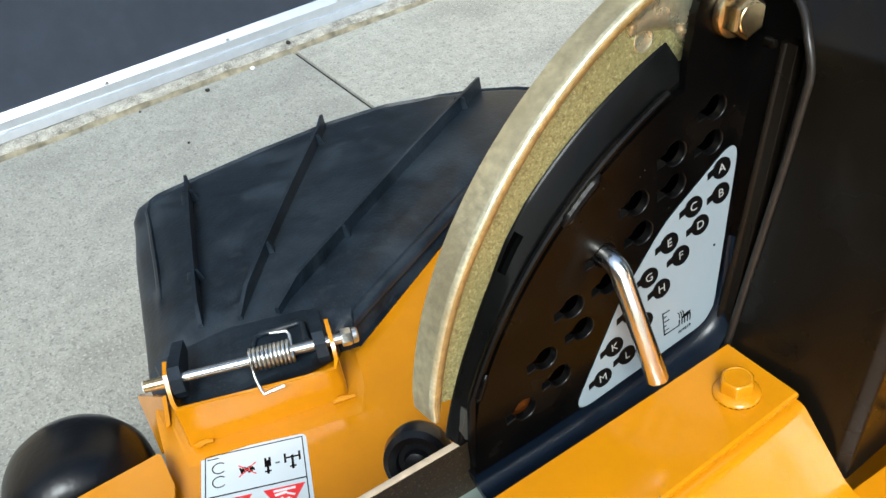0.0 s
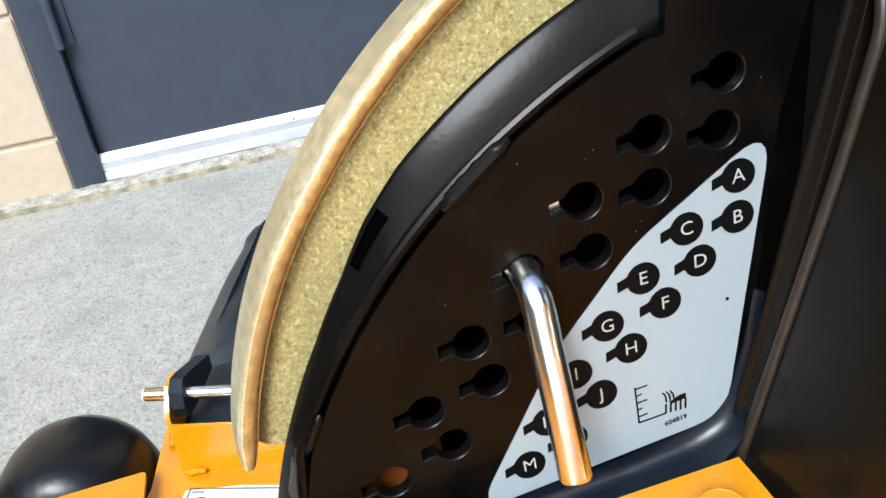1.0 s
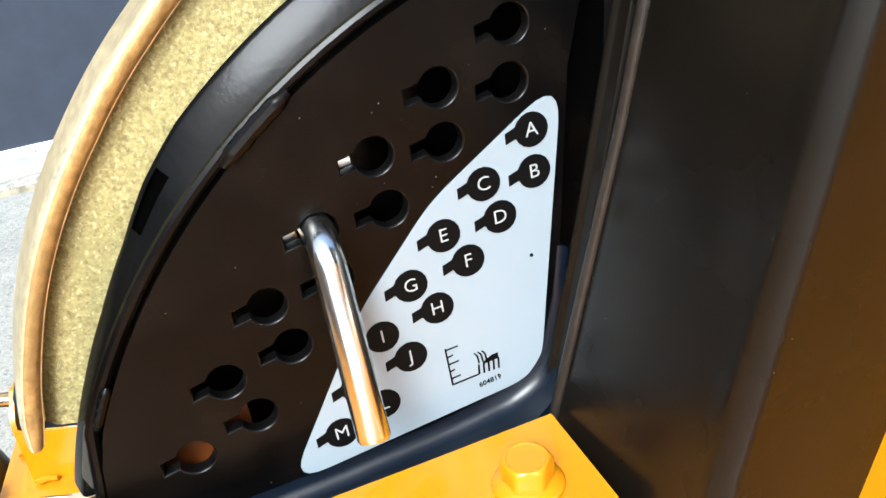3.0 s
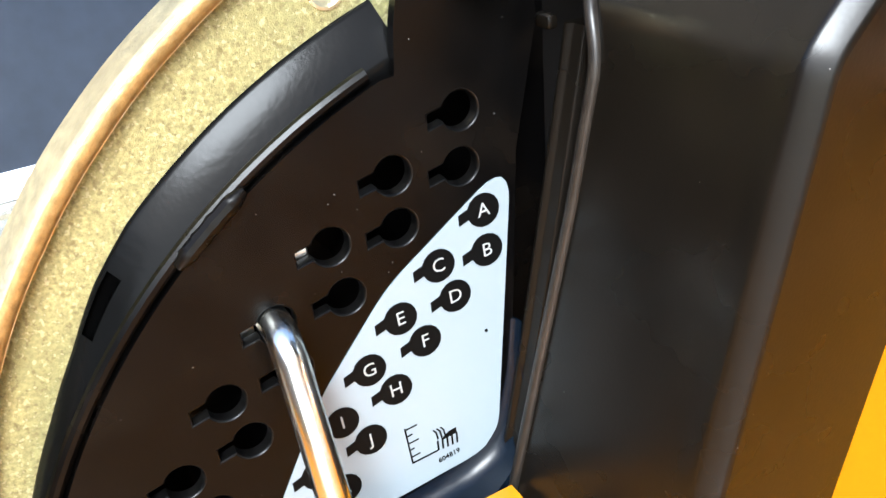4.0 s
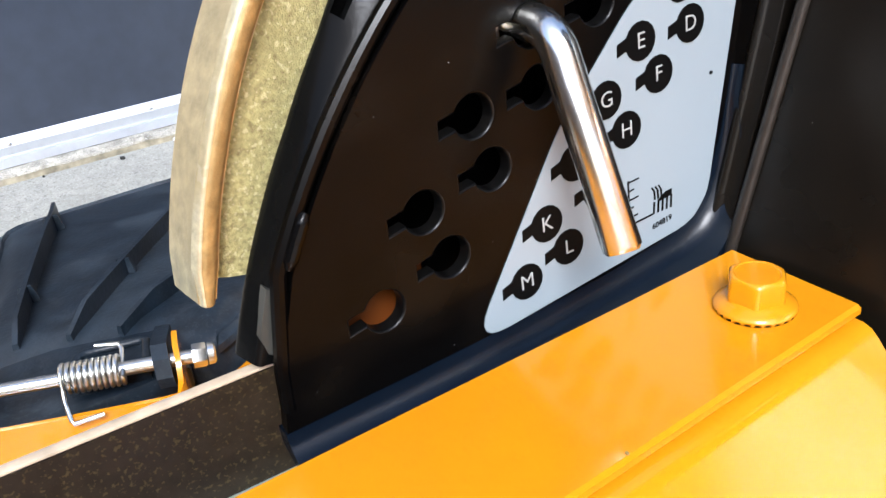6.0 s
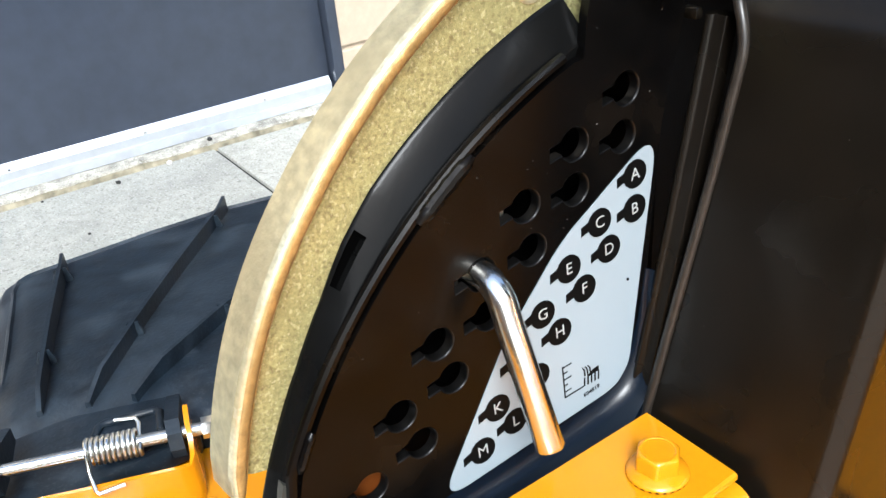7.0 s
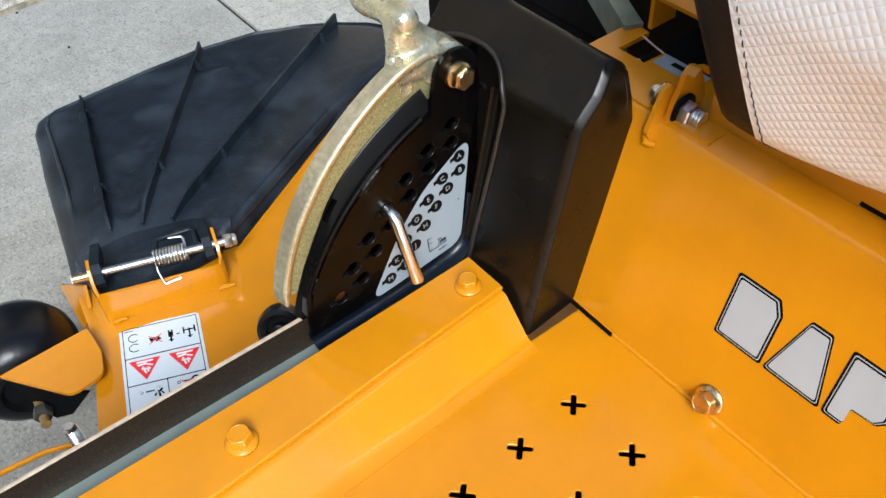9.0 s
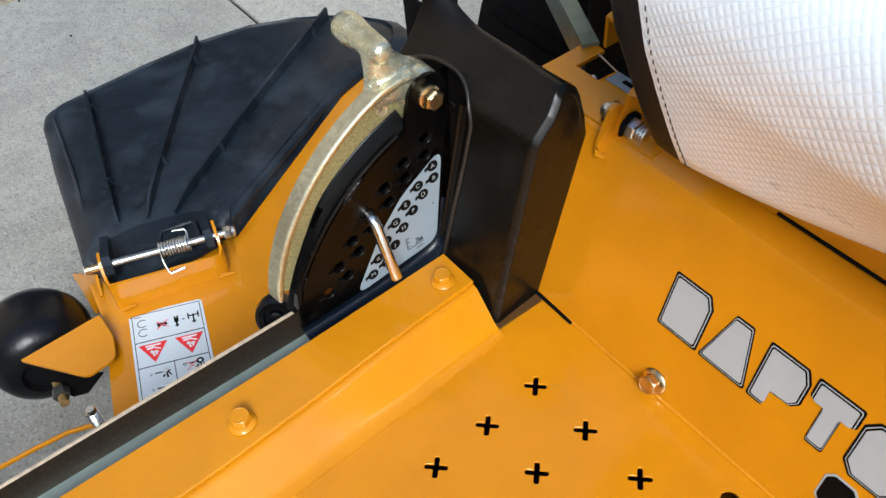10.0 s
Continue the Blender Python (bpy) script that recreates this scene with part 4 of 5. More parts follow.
at_rod = lambda s, o=0.0, h=0.0: A + (B - A) * s + across * o + Vector((0, 0, h))
rod = part("hinge_rod", tube([at_rod(0.10), at_rod(1.0), at_rod(1.02)], 0.0037, 14), ZINC, mower, "bright zinc hinge rod")
# gold stub carries the rod's brown shade, white disc its end's reflection
part("rod_stub", turned([(0, 0.0030), (0.0004, 0.0040), (0.0165, 0.0042)], at_rod(0.002), along_rod, 18), GOLD, rod)
part("rod_end", turned([(0, 0.0036), (0.0006, 0.0040)], at_rod(-0.003), along_rod, 18), PAPER, rod, "rod end face, white for its bright reflection")
part("lock_nut", hexagon(at_rod(0.995), along_rod, 0.0108, 0.007), ZINC, rod)
part("nut_collar", turned([(0, 0.0058), (0.003, 0.0055), (0.004, 0.004)], at_rod(1.052), along_rod, 18), ZINC, rod)
# U-shaped channel: two ears and a lower web in front of the rod
path = [(0.108, -0.012, 0.007), (0.108, 0.002, 0.007), (0.108, 0.010, -0.001), (0.110, 0.0150, -0.006), (0.120, 0.018, -0.0098), (0.14, 0.0185, -0.0105), (0.5, 0.0185, -0.0108), (0.87, 0.0185, -0.0105), (0.925, 0.018, -0.0100), (0.948, 0.0150, -0.005), (0.955, 0.010, 0.003), (0.955, 0.002, 0.010), (0.955, -0.012, 0.010)]
length = (B - A).length
rings = []
for i, (s, o, top) in enumerate(path):
    p, q = path[max(0, i - 1)], path[min(len(path) - 1, i + 1)]
    d = Vector(((q[0] - p[0]) * length, q[1] - p[1])).normalized()
    n_ = Vector((d.y, -d.x)) * 0.0028
    si, oi = s + n_.x / length, o + n_.y
    foot = DECK - 0.002
    rings.append([at_rod(s, o, top), at_rod(si, oi, top), Vector((*at_rod(si, oi).xy, foot)), Vector((*at_rod(s, o + 0.002 * (o > 0.014)).xy, foot)), Vector((*at_rod(s, o).xy, foot + 0.014))])
part("hinge_bracket", bevelled(loft(rings), 0.0006, 1, 50), YELLOW, mower, "yellow folded hinge bracket welded on the deck", smooth=45)
base = [(-0.03, -0.030), (0.09, 0.046), (1.02, 0.046), (1.08, 0.012), (1.08, -0.030)]
step = [(0.0, -0.026), (0.115, 0.027), (0.955, 0.027), (1.0, 0.008), (1.0, -0.026)]
rise = [[Vector((*at_rod(s + (sb - s) * g, o + (ob - o) * g).xy, DECK - 0.001 + 0.0022 * h)) for (s, o), (sb, ob) in zip(step, base)] for g, h in ((1.0, 0.0), (0.8, 0.10), (0.5, 0.5), (0.2, 0.9), (0.0, 1.0))]
part("pressed_step", loft(rise), YELLOW, deck, smooth=50)
for ends in ((0.14, 0.17, 0.20, 0.24), (0.86, 0.90, 0.94, 0.98)):
    part("weld_bead", tube([Vector((*at_rod(s, 0.0225 + 0.001 * math.sin(s * 90)).xy, DECK + 0.0036)) for s in ends], 0.002, 8, radii=[0.0012, 0.0024, 0.0018, 0.0014]), YELLOW, deck)
side_plate = [(-0.367, -0.178, 0.168), (-0.362, -0.177, 0.176), (-0.352, -0.174, 0.181), (-0.318, -0.162, 0.200), (-0.296, -0.168, 0.192), (-0.311, -0.179, 0.158)]
part("side_cheek", bevelled(loft([side_plate, [(x, y + 0.003, z) for x, y, z in side_plate]]), 0.0008, 1, 40), YELLOW, mower, "yellow end plate of the deck")
# torsion spring
coil = []
for i in range(10 * 14 + 1):
    t = i / (10 * 14)
    s = 0.53 + 0.21 * t
    a = 2 * math.pi * 10 * t
    coil.append(at_rod(s) + across * 0.0072 * math.cos(a) + Vector((0, 0, 0.0072 * math.sin(a))))
coil = [at_rod(0.66, 0.0215, -0.010), at_rod(0.555, 0.0225, -0.012), at_rod(0.545, 0.0205, -0.011), at_rod(0.53, 0.012, -0.006)] + coil + [at_rod(0.745, -0.011, 0.005), at_rod(0.735, -0.0135, 0.007), at_rod(0.65, -0.0140, 0.008)]
part("torsion_spring", tube(coil, 0.00125, 7), ZINC, mower, "bright wire torsion spring", smooth=60)

# discharge chute
def chute_z(x, y):
    """Height of the chute's upper side."""
    f = max(0.0, min(1.0, (-0.30 - x) / 0.33))
    return 0.218 - 0.046 * f + 0.004 * math.sin(math.pi * f)
edge = [(-0.282, -0.025), (-0.338, 0.068), (-0.381, 0.146), (-0.402, 0.202), (-0.430, 0.285), (-0.456, 0.325), (-0.480, 0.340), (-0.506, 0.343), (-0.555, 0.327), (-0.600, 0.300), (-0.640, 0.265), (-0.673, 0.205), (-0.690, 0.127), (-0.692, 0.037), (-0.686, -0.042), (-0.681, -0.092), (-0.674, -0.104), (-0.655, -0.113), (-0.553, -0.132), (-0.470, -0.145), (-0.390, -0.158), (-0.340, -0.167), (-0.318, -0.120), (-0.300, -0.060)]
edge = [tuple(p.xy) for p in along([(x, y, 0) for x, y in edge + edge[:1]], 217)][:-1]
cen = Vector((-0.49, 0.07))
def ring(scale, dz, inset, ridge=0.0):
    out = []
    for x, y in edge:
        d = (Vector((x, y)) - cen)
        q = cen + d * (1 - inset / max(0.05, d.length)) * scale
        out.append((q.x, q.y, chute_z(q.x, q.y) + dz + ridge * max(0.0, min(1.0, (-0.41 - x) / 0.06)) - 0.011 * (x > -0.415 and y > -0.03) * max(0.0, min(1.0, (0.014 - inset) / 0.010))))
    return out
rings = [ring(1, -0.075, -0.006), ring(1, -0.026, -0.001), ring(1, -0.0185, 0.0008), ring(1, -0.0145, 0.0035), ring(1, -0.0115, 0.0080), ring(1, -0.0085, 0.0140), ring(1, -0.0066, 0.0185), ring(1, -0.0058, 0.0200, 0.0020), ring(1, -0.0050, 0.0225, 0.0024), ring(1, -0.0044, 0.0240, -0.0012), ring(1, -0.0030, 0.0290, -0.0014), ring(1, -0.0016, 0.0340), ring(1, 0.0000, 0.0420), ring(0.6, 0.001, 0.05), ring(0.25, 0.001, 0.04)]
chute = part("discharge_chute", loft(rings, True, True), RUBBER, mower, "scuffed black rubber discharge chute", smooth=32)
lip = along([(-0.290, -0.020, 0), (-0.346, 0.076, 0), (-0.402, 0.170, 0), (-0.422, 0.225, 0)], 16)
rows = []
for p in lip:
    z = chute_z(p.x, p.y) - 0.0105
    rows.append([(p.x + 0.004, p.y - 0.002, z - 0.004), (p.x + 0.003, p.y - 0.001, z + 0.0005), (p.x - 0.003, p.y + 0.002, z + 0.0030), (p.x - 0.010, p.y + 0.006, z + 0.0030), (p.x - 0.014, p.y + 0.008, z + 0.001)])
part("edge_lip", loft(rows), RUBBER, chute, smooth=50)
def rib(p0, p1, h0=0.0085, h1=0.0135, w=0.0022):
    pts = along([(p0[0], p0[1], 0), (p1[0], p1[1], 0)], 14)
    d = (pts[-1] - pts[0]).normalized()
    n = Vector((-d.y, d.x, 0))
    rows = []
    for i, p in enumerate(pts):
        f = i / 13
        z = chute_z(p.x, p.y)
        h = h0 + (h1 - h0) * f + 0.003
        if i == 0:
            h = 0.0035
        rows.append([p + n * w + Vector((0, 0, z - 0.004)), p + n * w * 0.7 + Vector((0, 0, z + h)), p - n * w * 0.7 + Vector((0, 0, z + h)), p - n * w + Vector((0, 0, z - 0.004))])
    return loft(rows)
for p0, p1 in (((-0.356, -0.1156), (-0.642, -0.048)), ((-0.3425, -0.0885), (-0.653, 0.1145)), ((-0.3296, -0.0629), (-0.576, 0.274))):
    r_ = part("rib", rib(p0, p1), RUBBER, chute)
    for f in (0.25, 0.87):
        q = Vector(p0).lerp(Vector(p1), f)
        d_ = (Vector(p1) - Vector(p0)).normalized()
        g_ = Vector((-d_.y, d_.x))
        top, half = 0.0095 + 0.004 * f, 0.0058 + 0.003 * f
        quad = [q + g_ * a * half + d_ * b * 0.0016 for a, b in ((-1, -1), (1, -1), (1, 1), (-1, 1))]
        part("gusset", bevelled(loft([[(*(q + (p_ - q) * k_), chute_z(q.x, q.y) + z_) for p_ in quad] for z_, k_ in ((0.0, 1.0), (0.0042, 1.0), (top + 0.0015, 0.62))]), 0.0006, 1), RUBBER, chute)
for s in (0.165, 0.885):
    lug = [at_rod(s, o, h) for o, h in ((0.010, -0.004), (0.008, 0.006), (0.0, 0.0105), (-0.010, 0.008), (-0.045, -0.004), (-0.045, -0.014), (-0.01, -0.014), (0.006, -0.012))]
    part("hinge_lug", bevelled(loft([[p - along_rod * 0.0040 for p in lug], [p + along_rod * 0.0040 for p in lug]]), 0.0012, 2, 40), RUBBER, chute)
q = [at_rod(s, o, 0) for s, o in ((0.52, -0.012), (0.82, -0.012), (0.82, -0.034), (0.56, -0.034))]
part("raised_pad", bevelled(loft([[(p.x, p.y, 0.212) for p in q], [(p.x, p.y, 0.2225) for p in q]]), 0.003, 2, 40), RUBBER, chute)
part("pad_rim", tube([(p.x, p.y, 0.2235) for p in (q[0].lerp(q[3], 0.3), q[3].lerp(q[0], 0.12), q[3].lerp(q[2], 0.08), q[2].lerp(q[3], 0.1), q[2].lerp(q[1], 0.12), q[1])], 0.0026, 8), RUBBER, chute, smooth=60)
part("chute_apron", box((-0.345, -0.158, 0.195), (-0.272, -0.040, 0.212), 0.004), RUBBER, chute)

# front roller with its bracket
roller_at = Vector((-0.3235, -0.238, 0.147))
axis = Vector((0.95, -0.12, 0.0)).normalized()
prof = [(-0.046, 0.010), (-0.046, 0.022), (-0.043, 0.034), (-0.036, 0.044), (-0.024, 0.051), (-0.012, 0.0535), (0.0, 0.054), (0.012, 0.0535), (0.024, 0.051), (0.034, 0.045), (0.040, 0.036), (0.042, 0.026), (0.036, 0.022), (0.036, 0.010)]
part("roller_wheel", turned(prof, roller_at, axis, 48), TYRE, mower, "black rounded anti-scalp roller", smooth=40)
part("roller_bracket", bevelled(sheet(rounded([(-0.262, -0.257), (-0.265, -0.178), (-0.232, -0.178), (-0.206, -0.186), (-0.203, -0.215)], [0.001, 0.003, 0.006, 0.012, 0.012]), [], flat_at(0.2015), 0.003), 0.0006, 1, 50), YELLOW, mower, "yellow folded roller bracket")
cheek = [(-0.262, -0.256, 0.2000), (-0.206, -0.2135, 0.2000), (-0.212, -0.203, 0.184), (-0.238, -0.223, 0.142), (-0.246, -0.236, 0.139), (-0.256, -0.242, 0.141)]
bm = bevelled(loft([cheek, [(x - 0.0018, y + 0.0024, z) for x, y, z in cheek]]), 0.0005, 1, 50)
# near-black colour paints the shade on this yellow cheek
part("bracket_cheek", bm, DARK, mower, "inner cheek of the roller bracket, its shade painted dark")
axle = part("roller_axle", tube([(-0.37, -0.2320, 0.147), (-0.222, -0.2440, 0.164)], 0.0045, 14), BRONZE, mower, "dull bronze-coloured roller bolt")
part("axle_nut", hexagon((-0.240, -0.2420, 0.163), (0.98, -0.14, 0.12), 0.0145, 0.009), STEEL, axle)

# small pulley behind the lever
pulley = part("idler_wheel", turned([(-0.010, 0.004), (-0.010, 0.015), (-0.0075, 0.018), (0.0, 0.019), (0.0075, 0.018), (0.010, 0.015), (0.008, 0.011), (0.005, 0.010), (0.005, 0.004)], (-0.112, -0.058, 0.250), (0.75, -0.5, 0.45), 36), TYRE, mower, "small black idler wheel", smooth=40)
part("hub", turned([(0, 0.007), (0.004, 0.006), (0.005, 0.003)], Vector((-0.112, -0.058, 0.250)) + Vector((0.75, -0.5, 0.45)).normalized() * 0.006, (0.75, -0.5, 0.45), 20), TYRE, pulley)

# threaded stud
STUD = Vector((-0.0388, -0.2207, 0.286))
stud = part("threaded_stud", turned([(0, 0.0036), (0.0655, 0.0036), (0.0672, 0.0028)], STUD, (0, 0, 1), 20), ZINC, mower, "bright threaded stud")
for i in range(18):
    part("thread", turned([(0, 0.0036), (0.0007, 0.0043), (0.0014, 0.0036)], STUD + Vector((0, 0, 0.030 + i * 0.0019)), (0, 0, 1), 16), ZINC, stud)
part("curved_strap", tube([(-0.055, -0.300, 0.330), (-0.050, -0.262, 0.333), (-0.046, -0.240, 0.335), (-0.040, -0.226, 0.336), (-0.032, -0.213, 0.336), (-0.020, -0.206, 0.334)], 0.0018, 8), YELLOW, mower, "thin yellow strap beside the stud")

# seat
def weave_material():
    m = material("white_carbon_weave_vinyl", (0.78, 0.87, 0.93), 0.30, vary=0.02, scale=40)
    n, l = m.node_tree.nodes, m.node_tree.links
    tc = n.new("ShaderNodeTexCoord")
    mp = n.new("ShaderNodeMapping")
    mp.inputs["Rotation"].default_value = (0, 0, radians(0))
    l.new(tc.outputs["UV"], mp.inputs["Vector"])
    sep = n.new("ShaderNodeSeparateXYZ")
    l.new(mp.outputs[0], sep.inputs[0])
    def m2(op, a, b=None):
        x = n.new("ShaderNodeMath")
        x.operation = op
        for k, v in enumerate((a, b)):
            if v is None:
                continue
            if isinstance(v, (int, float)):
                x.inputs[k].default_value = v
            else:
                l.new(v, x.inputs[k])
        return x.outputs[0]
    u, v = sep.outputs[0], sep.outputs[1]
    row, fv = m2("FLOOR", v), m2("FRACT", v)
    rib = m2("SINE", m2("MULTIPLY", m2("FRACT", m2("ADD", m2("ADD", u, m2("MULTIPLY", fv, 0.55)), m2("MULTIPLY", row, 0.5))), math.pi))
    across = m2("POWER", m2("SINE", m2("MULTIPLY", fv, math.pi)), 0.6)
    bulge = m2("MULTIPLY", m2("ADD", m2("MULTIPLY", rib, 0.6), 0.4), across)
    bn = n.new("ShaderNodeBump")
    n["Principled BSDF"].inputs["Coat Weight"].default_value, n["Principled BSDF"].inputs["Coat Roughness"].default_value = 0.8, 0.28
    bn.inputs["Strength"].default_value, bn.inputs["Distance"].default_value = 0.45, 0.0007
    l.new(bulge, bn.inputs["Height"])
    l.new(bn.outputs[0], n["Principled BSDF"].inputs["Normal"])
    return m
WEAVE = weave_material()
front = [(0.20, 0.515), (0.14, 0.505), (0.106, 0.510), (0.092, 0.521), (0.083, 0.542), (0.072, 0.572), (0.062, 0.602), (0.056, 0.634), (0.058, 0.66), (0.070, 0.685), (0.095, 0.70), (0.14, 0.707), (0.22, 0.705), (0.34, 0.70)]
prof = [p for p in along([(0, y, z) for y, z in front], 60)]
bm = bmesh.new()
uv = bm.loops.layers.uv.new("weave")
xs = [0.165 + (0.62 - 0.165) * i / 46 for i in range(47)]
rows, run = [], [0.0]
for a, b in zip(prof, prof[1:]):
    run.append(run[-1] + (b - a).length)
for x in xs:
    f = (x - 0.165)
    rows.append([bm.verts.new((x - 0.10 * max(0.0, p.z - 0.52), p.y + 0.50 * f ** 1.5 * max(0.0, min(1.0, (0.60 - p.z) / 0.08)) - 0.05 * f * max(0.0, min(1.0, (p.z - 0.54) / 0.1)), p.z + 0.05 * f * max(0.0, (0.60 - p.z) / 0.08))) for p in prof])
for i in range(len(rows) - 1):
    for j in range(len(prof) - 1):
        f = bm.faces.new((rows[i][j], rows[i + 1][j], rows[i + 1][j + 1], rows[i][j + 1]))
        f.smooth = True
        for lp, (ii, jj) in zip(f.loops, ((i, j), (i + 1, j), (i + 1, j + 1), (i, j + 1))):
            lp[uv].uv = (xs[ii] / 0.0034, (run[jj] - 0.63 * xs[ii]) / 0.0056)
lean_in = lambda p: 0.10 * max(0.0, p.z - 0.52)
seat = part("seat", box((0.20, 0.16, 0.492), (0.60, 0.33, 0.52), 0.01), VINYL_BLACK, mower, "white woven vinyl seat with black sides")
cushion = part("cushion_cover", bm, WEAVE, seat, "white carbon-weave vinyl cushion", smooth=None)
for p_ in cushion.data.polygons:
    p_.use_smooth = True
side_rows = [[(x - lean_in(p), p.y + dy, p.z) for p in prof] for x, dy in ((0.165, 0.0003), (0.156, 0.0006), (0.148, 0.0012), (0.1425, 0.0035), (0.139, 0.008), (0.137, 0.016), (0.136, 0.030), (0.1358, 0.060))]
part("side_panel", loft(side_rows, False, False), VINYL_BLACK, seat, "black vinyl side panel", smooth=60)
thread = along([(0.1690 - lean_in(p), p.y + 0.0003, p.z) for p in prof[4:52]], 300)
part("seam_thread", tube([(p.x + 0.00035 * (i % 4 in (1, 2)), p.y - 0.0006 * (i % 4 < 2), p.z) for i, p in enumerate(thread)], 0.00033, 5), THREAD, seat, "dark wavy seam thread")

# lettering-sized pale blocks on the panel
def panel_patch(name, pts, h, mat, owner, r=0.0):
    loop = rounded(pts, r) if r else pts
    return part(name, sheet(loop, [], lambda u, v, k: lean(u, v, h + k), 0.0002), mat, owner, smooth=None)
def badge(x0, w, shape, z0=0.3805, z1=0.4205, back=INK, face=GREY_PRINT):
    """A pale shape with a thin dark outline, in letter size."""
    grow = lambda k: [(x0 + (u - 0.5) * (w - 2 * k) + w / 2, z0 + k + v * (z1 - z0 - 2 * k)) for u, v in shape]
    dark = panel_patch("badge_block", grow(0.0), 0.0004, back, mower, 0.002)
    tagged(dark, "pale grey badge shape with a dark outline")
    panel_patch("badge_face", grow(0.0013), 0.0007, face, dark, 0.0018)
    panel_patch("badge_line", grow(0.0019), 0.0009, INK, dark, 0.0016)
    panel_patch("badge_middle", grow(0.0029), 0.0011, face, dark, 0.0016)
shapes = [[(0, 0), (0, 1), (0.85, 1), (1, 0.8), (1, 0.0)], [(0, 0), (0.36, 1), (0.72, 1), (1, 0)], [(0, 0), (0, 1), (0.85, 1), (1, 0.8), (1, 0.42), (0.85, 0.3), (0.38, 0.28), (0.38, 0)], [(0.3, 0), (0.3, 0.66), (0, 0.66), (0, 1), (1, 1), (1, 0.66), (0.7, 0.66), (0.7, 0)], [(0, 0.18), (0, 0.82), (0.2, 1), (0.8, 1), (1, 0.82), (1, 0.18), (0.8, 0), (0.2, 0)], [(0, 0), (0, 1), (0.85, 1), (1, 0.8), (1, 0.0)]]
x0 = 0.1635
for shape, w in zip(shapes, (0.032, 0.036, 0.031, 0.030, 0.034, 0.032)):
    badge(x0, w, shape)
    x0 += w + 0.0015
for x1 in (0.296, 0.322):
    badge(x1, 0.022, shapes[4], 0.352, 0.376, GREY_PRINT, INK)

# seat hinge bracket: an ear with a folded flange, its bolt and nuts
ear = rounded([(0.1215, 0.4545), (0.1178, 0.4628), (0.1233, 0.4757), (0.1285, 0.4875), (0.1345, 0.4895), (0.1392, 0.4850), (0.1420, 0.4740), (0.1380, 0.4640), (0.1300, 0.4560)], [0.001, 0.002, 0.01, 0.004, 0.004, 0.005, 0.004, 0.004, 0.001])
br = part("hinge_ear", bevelled(loft([[(0.0815, y, z) for y, z in ear], [(0.0783, y, z) for y, z in ear]]), 0.0007, 1, 50), YELLOW, mower, "yellow seat hinge ear")
hook = rounded([(0.1290, 0.4660), (0.1322, 0.4790), (0.1372, 0.4882), (0.1392, 0.4950), (0.1440, 0.4985), (0.1500, 0.4965), (0.1556, 0.4856), (0.1590, 0.4740), (0.1570, 0.4660), (0.1420, 0.4640)], [0.003, 0.01, 0.004, 0.004, 0.004, 0.004, 0.01, 0.006, 0.002, 0.002])
part("hinge_hook", bevelled(loft([[(0.0862, y, z) for y, z in hook], [(0.0828, y, z) for y, z in hook]]), 0.0007, 1, 50), YELLOW, br)
part("hook_flange", bevelled(loft([[(0.0862, y, z), (0.0905, y + 0.001, z - 0.0004), (0.0905, y + 0.0035, z - 0.001), (0.0862, y + 0.003, z - 0.001)] for y, z in ((0.1398, 0.4952), (0.1440, 0.4988), (0.1495, 0.4975), (0.1540, 0.4900))]), 0.0005, 1, 50), YELLOW, br)
part("weld_bead", tube([(0.0770, 0.1210, 0.4570), (0.0800, 0.1190, 0.4560), (0.0835, 0.1195, 0.4555), (0.0860, 0.1212, 0.4560)], 0.002, 8, radii=[0.0014, 0.0022, 0.0016, 0.0020]), YELLOW, br)
bolt_way = Vector((0.985, 0.06, -0.10)).normalized()
pivot_at = lambda d: Vector((0.0862, 0.1392, 0.4728)) + bolt_way * d
bolt = part("hinge_bolt", turned([(0, 0.0038), (0.0315, 0.0038), (0.0325, 0.0030)], pivot_at(-0.018), bolt_way, 18), ZINC, mower, "zinc hinge bolt with nuts")
part("hinge_washer", turned([(0, 0.0100), (0.0016, 0.0100), (0.0020, 0.0094)], pivot_at(0.0003), bolt_way, 32), DARK, bolt)
part("hinge_nut", hexagon(pivot_at(0.0024), bolt_way, 0.0128, 0.0062, turn=0.3), ZINC, bolt, smooth=20)
for k in range(3):
    part("nut_collar", turned([(0, 0.0050), (0.0006, 0.0056), (0.0016, 0.0056), (0.0021, 0.0050)], pivot_at(0.0088 + 0.0021 * k), bolt_way, 22), ZINC, bolt)
part("cap_nut", turned([(0, 0.0008), (0.0010, 0.0032), (0.0030, 0.0050), (0.0060, 0.0056), (0.0075, 0.0056)], pivot_at(-0.0225), bolt_way, 22), ZINC, bolt)
part("cap_washer", turned([(0, 0.0088), (0.0014, 0.0088)], pivot_at(-0.0150), bolt_way, 26), GOLD, bolt)
part("spacer_nut", hexagon(pivot_at(-0.0132), bolt_way, 0.0122, 0.0046), ZINC, bolt, smooth=20)

# machinery behind the cover
bar_way = Vector((-0.0595, 0.0305, 0.0)).normalized()
bar_side = Vector((0.45, 0.89, 0.0))
bar_ring = lambda p: [p, p + bar_side * 0.0125, p + bar_side * 0.0125 - Vector((0, 0, 0.003)), p + bar_side * 0.003 - Vector((0, 0, 0.003)), p + bar_side * 0.003 - Vector((0, 0, 0.024)), p - Vector((0, 0, 0.024))]
bar_at = Vector((0.0030, 0.1785, 0.4730))
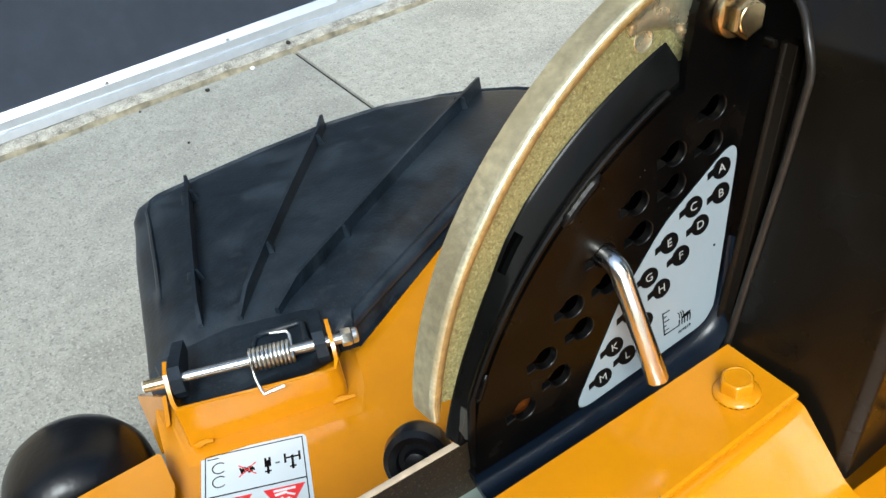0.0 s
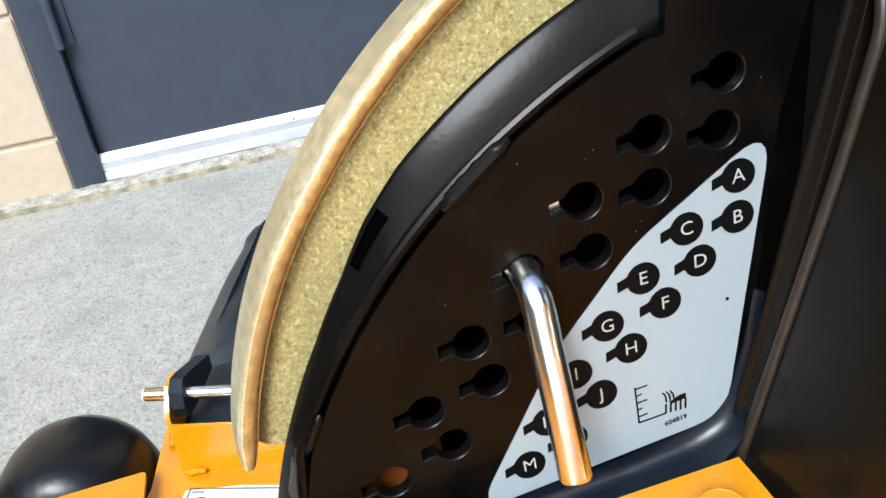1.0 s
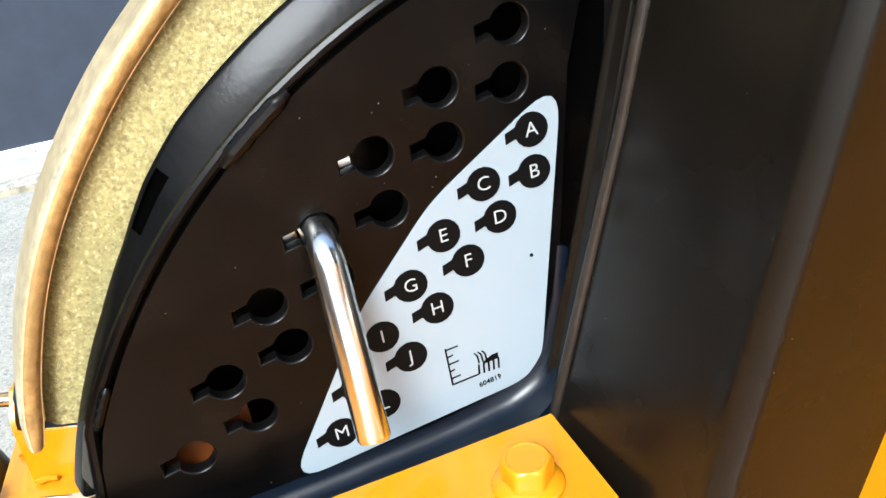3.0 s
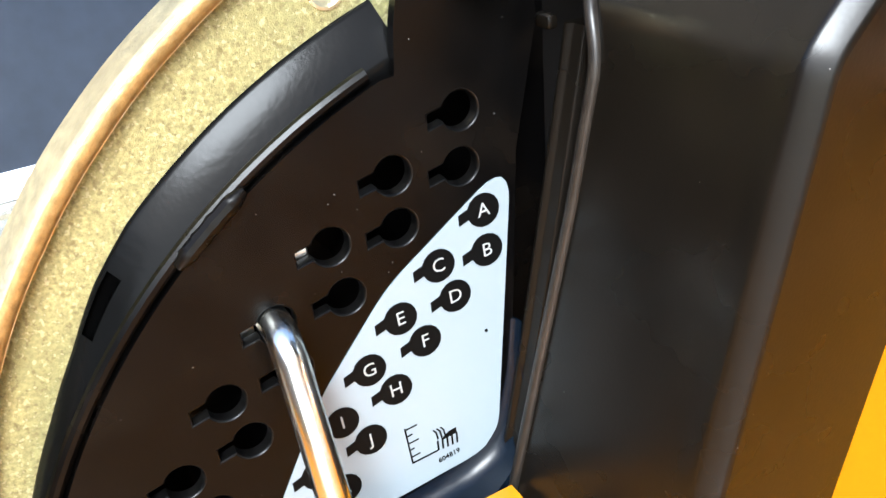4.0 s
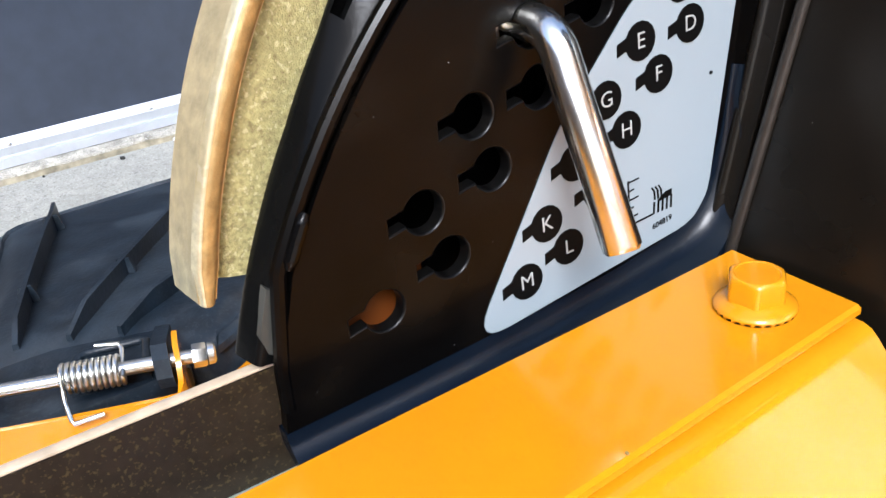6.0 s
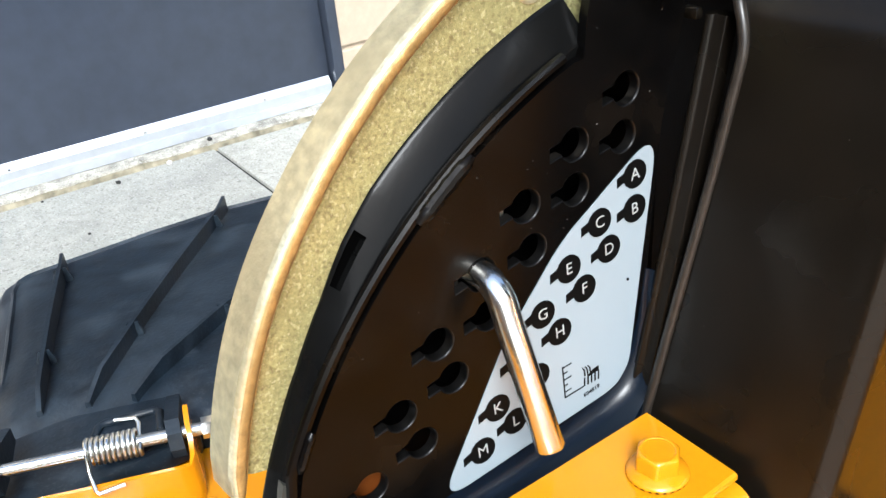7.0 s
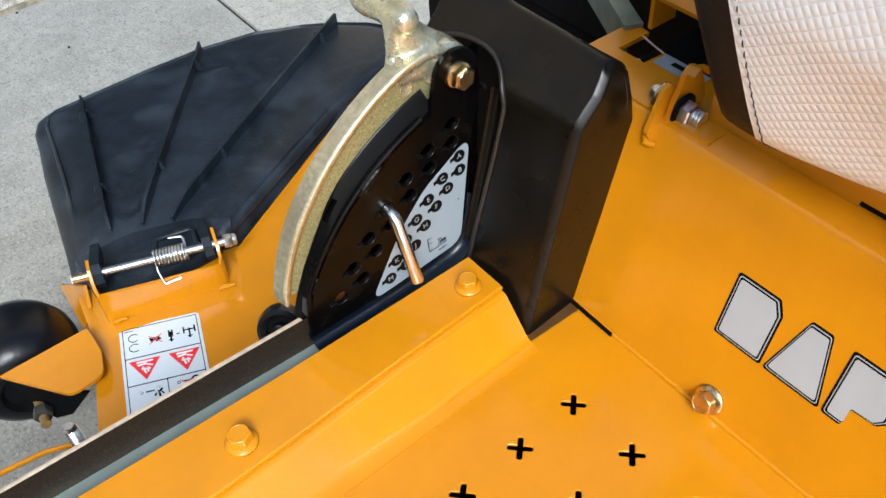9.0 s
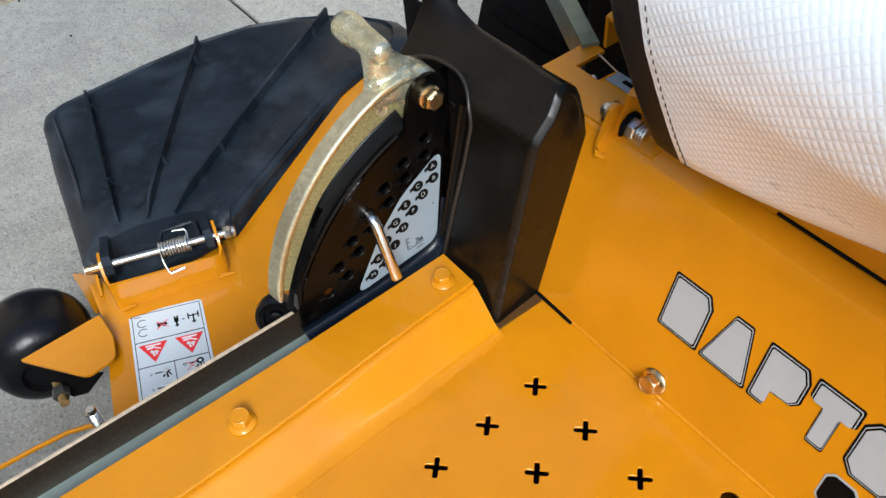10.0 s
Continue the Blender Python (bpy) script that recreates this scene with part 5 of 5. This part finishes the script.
bar = part("control_bar", bevelled(loft([bar_ring(bar_at), bar_ring(bar_at + bar_way * 0.20)]), 0.0008, 1, 40), BAR, mower, "folded zinc control bar with a hole")
# the hole is not cut: a dark disc paints its shade
part("bar_hole", turned([(0, 0.0034), (0.0006, 0.0034)], bar_at + bar_way * 0.062 + bar_side * 0.0072 + Vector((0, 0, 0.0001)), (0, 0, 1), 20), DARK, bar, "dark disc for the shade in a drilled hole")
part("bar_screw", turned([(0, 0.0032), (0.002, 0.0030), (0.003, 0.0015)], (0.0255, 0.1680, 0.4600), (0.2, -0.5, 0.8), 16), ZINC, bar, "bright screw end")
part("slot_edge", tube([(0.0150, 0.1830, 0.4690), (0.0390, 0.1775, 0.4690)], 0.0006, 8), STRIP_EDGE, mower)
part("grey_sticker", box((0.040, 0.165, 0.4697), (0.075, 0.1775, 0.4701)), LABEL, mower, "pale sticker with dark marks")
part("sticker_mark", box((0.050, 0.170, 0.4702), (0.060, 0.174, 0.4704)), INK, mower)
part("rear_body", box((-0.10, 0.27, 0.15), (0.56, 0.60, 0.60), 0.03, 4), DARK, mower, "dark engine housing behind the seat")
part("body_floor", box((0.0, 0.15, 0.28), (0.62, 0.27, 0.44), 0.004), DARK, mower)
# drive tyres
for x in (-0.17, 0.66):
    tyre = part("drive_wheel", turned([(-0.11, 0.10), (-0.11, 0.19), (-0.095, 0.235), (-0.05, 0.255), (0.05, 0.255), (0.095, 0.235), (0.11, 0.19), (0.11, 0.10)], (x, 0.52, 0.255), (1, 0, 0), 56), DARK, mower, "black rear drive tyre")
    for k in range(40):
        a = 2 * math.pi * k / 40
        p = Vector((x, 0.52 + 0.255 * math.cos(a), 0.255 + 0.255 * math.sin(a)))
        n_ = Vector((0, math.cos(a), math.sin(a)))
        t_ = Vector((0, -math.sin(a), math.cos(a)))
        quad = [p + Vector((sx * 0.07, 0, 0)) + t_ * st * 0.011 for sx, st in ((-1, -1), (1, -1), (1, 1), (-1, 1))]
        part("tread_block", loft([[q - n_ * 0.006 for q in quad], [q + n_ * 0.004 for q in quad]]), DARK, tyre, smooth=None)
for x in (0.02, 0.60):
    caster = part("caster_wheel", turned([(-0.045, 0.03), (-0.045, 0.08), (-0.03, 0.10), (0.03, 0.10), (0.045, 0.08), (0.045, 0.03)], (x, -0.88, 0.10), (1, 0, 0), 36), TYRE, mower, "black front caster tyre")
# dark sheet added below the pan so the punched crosses look black
part("cross_shade_sheet", box((0.10, -0.79, 0.296), (0.64, 0.075, 0.302)), DARK, mower)
part("rear_channel", bevelled(loft([[(x, 0.189, 0.4935), (x, 0.1885, 0.4965), (x, 0.193, 0.501), (x, 0.225, 0.507), (x, 0.225, 0.503), (x, 0.194, 0.497), (x, 0.1925, 0.4935)] for x in (0.017, 0.10)]), 0.0008, 1), YELLOW, mower, "yellow folded channel")
part("channel_end", bevelled(loft([[(x, 0.188, 0.4725), (x, 0.1885, 0.4970), (x, 0.2100, 0.5030), (x, 0.2100, 0.4725)] for x in (0.0140, 0.0168)]), 0.0006, 1), YELLOW, mower)

# loose bits lying about
def pebble(at, r, mat, label, name="pebble"):
    bm = bmesh.new()
    bmesh.ops.create_icosphere(bm, subdivisions=2, radius=1)
    for v in bm.verts:
        k = 1 + 0.35 * noise.noise(v.co * 1.3 + Vector(at) * 7)
        v.co = Vector(at) + Vector((v.co.x * r * k, v.co.y * r * 0.75 * k, (v.co.z * 0.55 + 0.35) * r * k))
    tagged(part(name, bm, mat), label, "pebble")
pebble((-1.274, 0.127, 0.0), 0.0055, CRACK, "small dark pebble lying on the concrete")
pebble((-1.296, 0.221, 0.0), 0.006, PAPER, "small white pebble lying beside the door sill")
pebble((-1.322, 0.306, 0.011), 0.006, CRACK, "dark crumb lying on the door sill")
pebble((-1.291, 0.008, 0.0), 0.003, CRACK, "small dark pebble lying on the concrete")
pebble((-1.107, 0.039, 0.0), 0.003, CRACK, "small dark pebble lying on the concrete")
tagged(part("hair", tube([(0.133 + 0.0018 * k, 0.0345 + 0.0046 * math.sin(k * 0.36), PAN + 0.0004) for k in range(9)], 0.00012, 5), BRONZE), "short dark hair lying on the yellow foot pan", "hair")
tagged(part("dirt_crumb", box((0.0506, -0.0331, 0.3622), (0.0514, -0.0325, 0.3629), 0.0002), BRONZE), "tiny brown crumb of dirt on the yellow rail", "dirt")
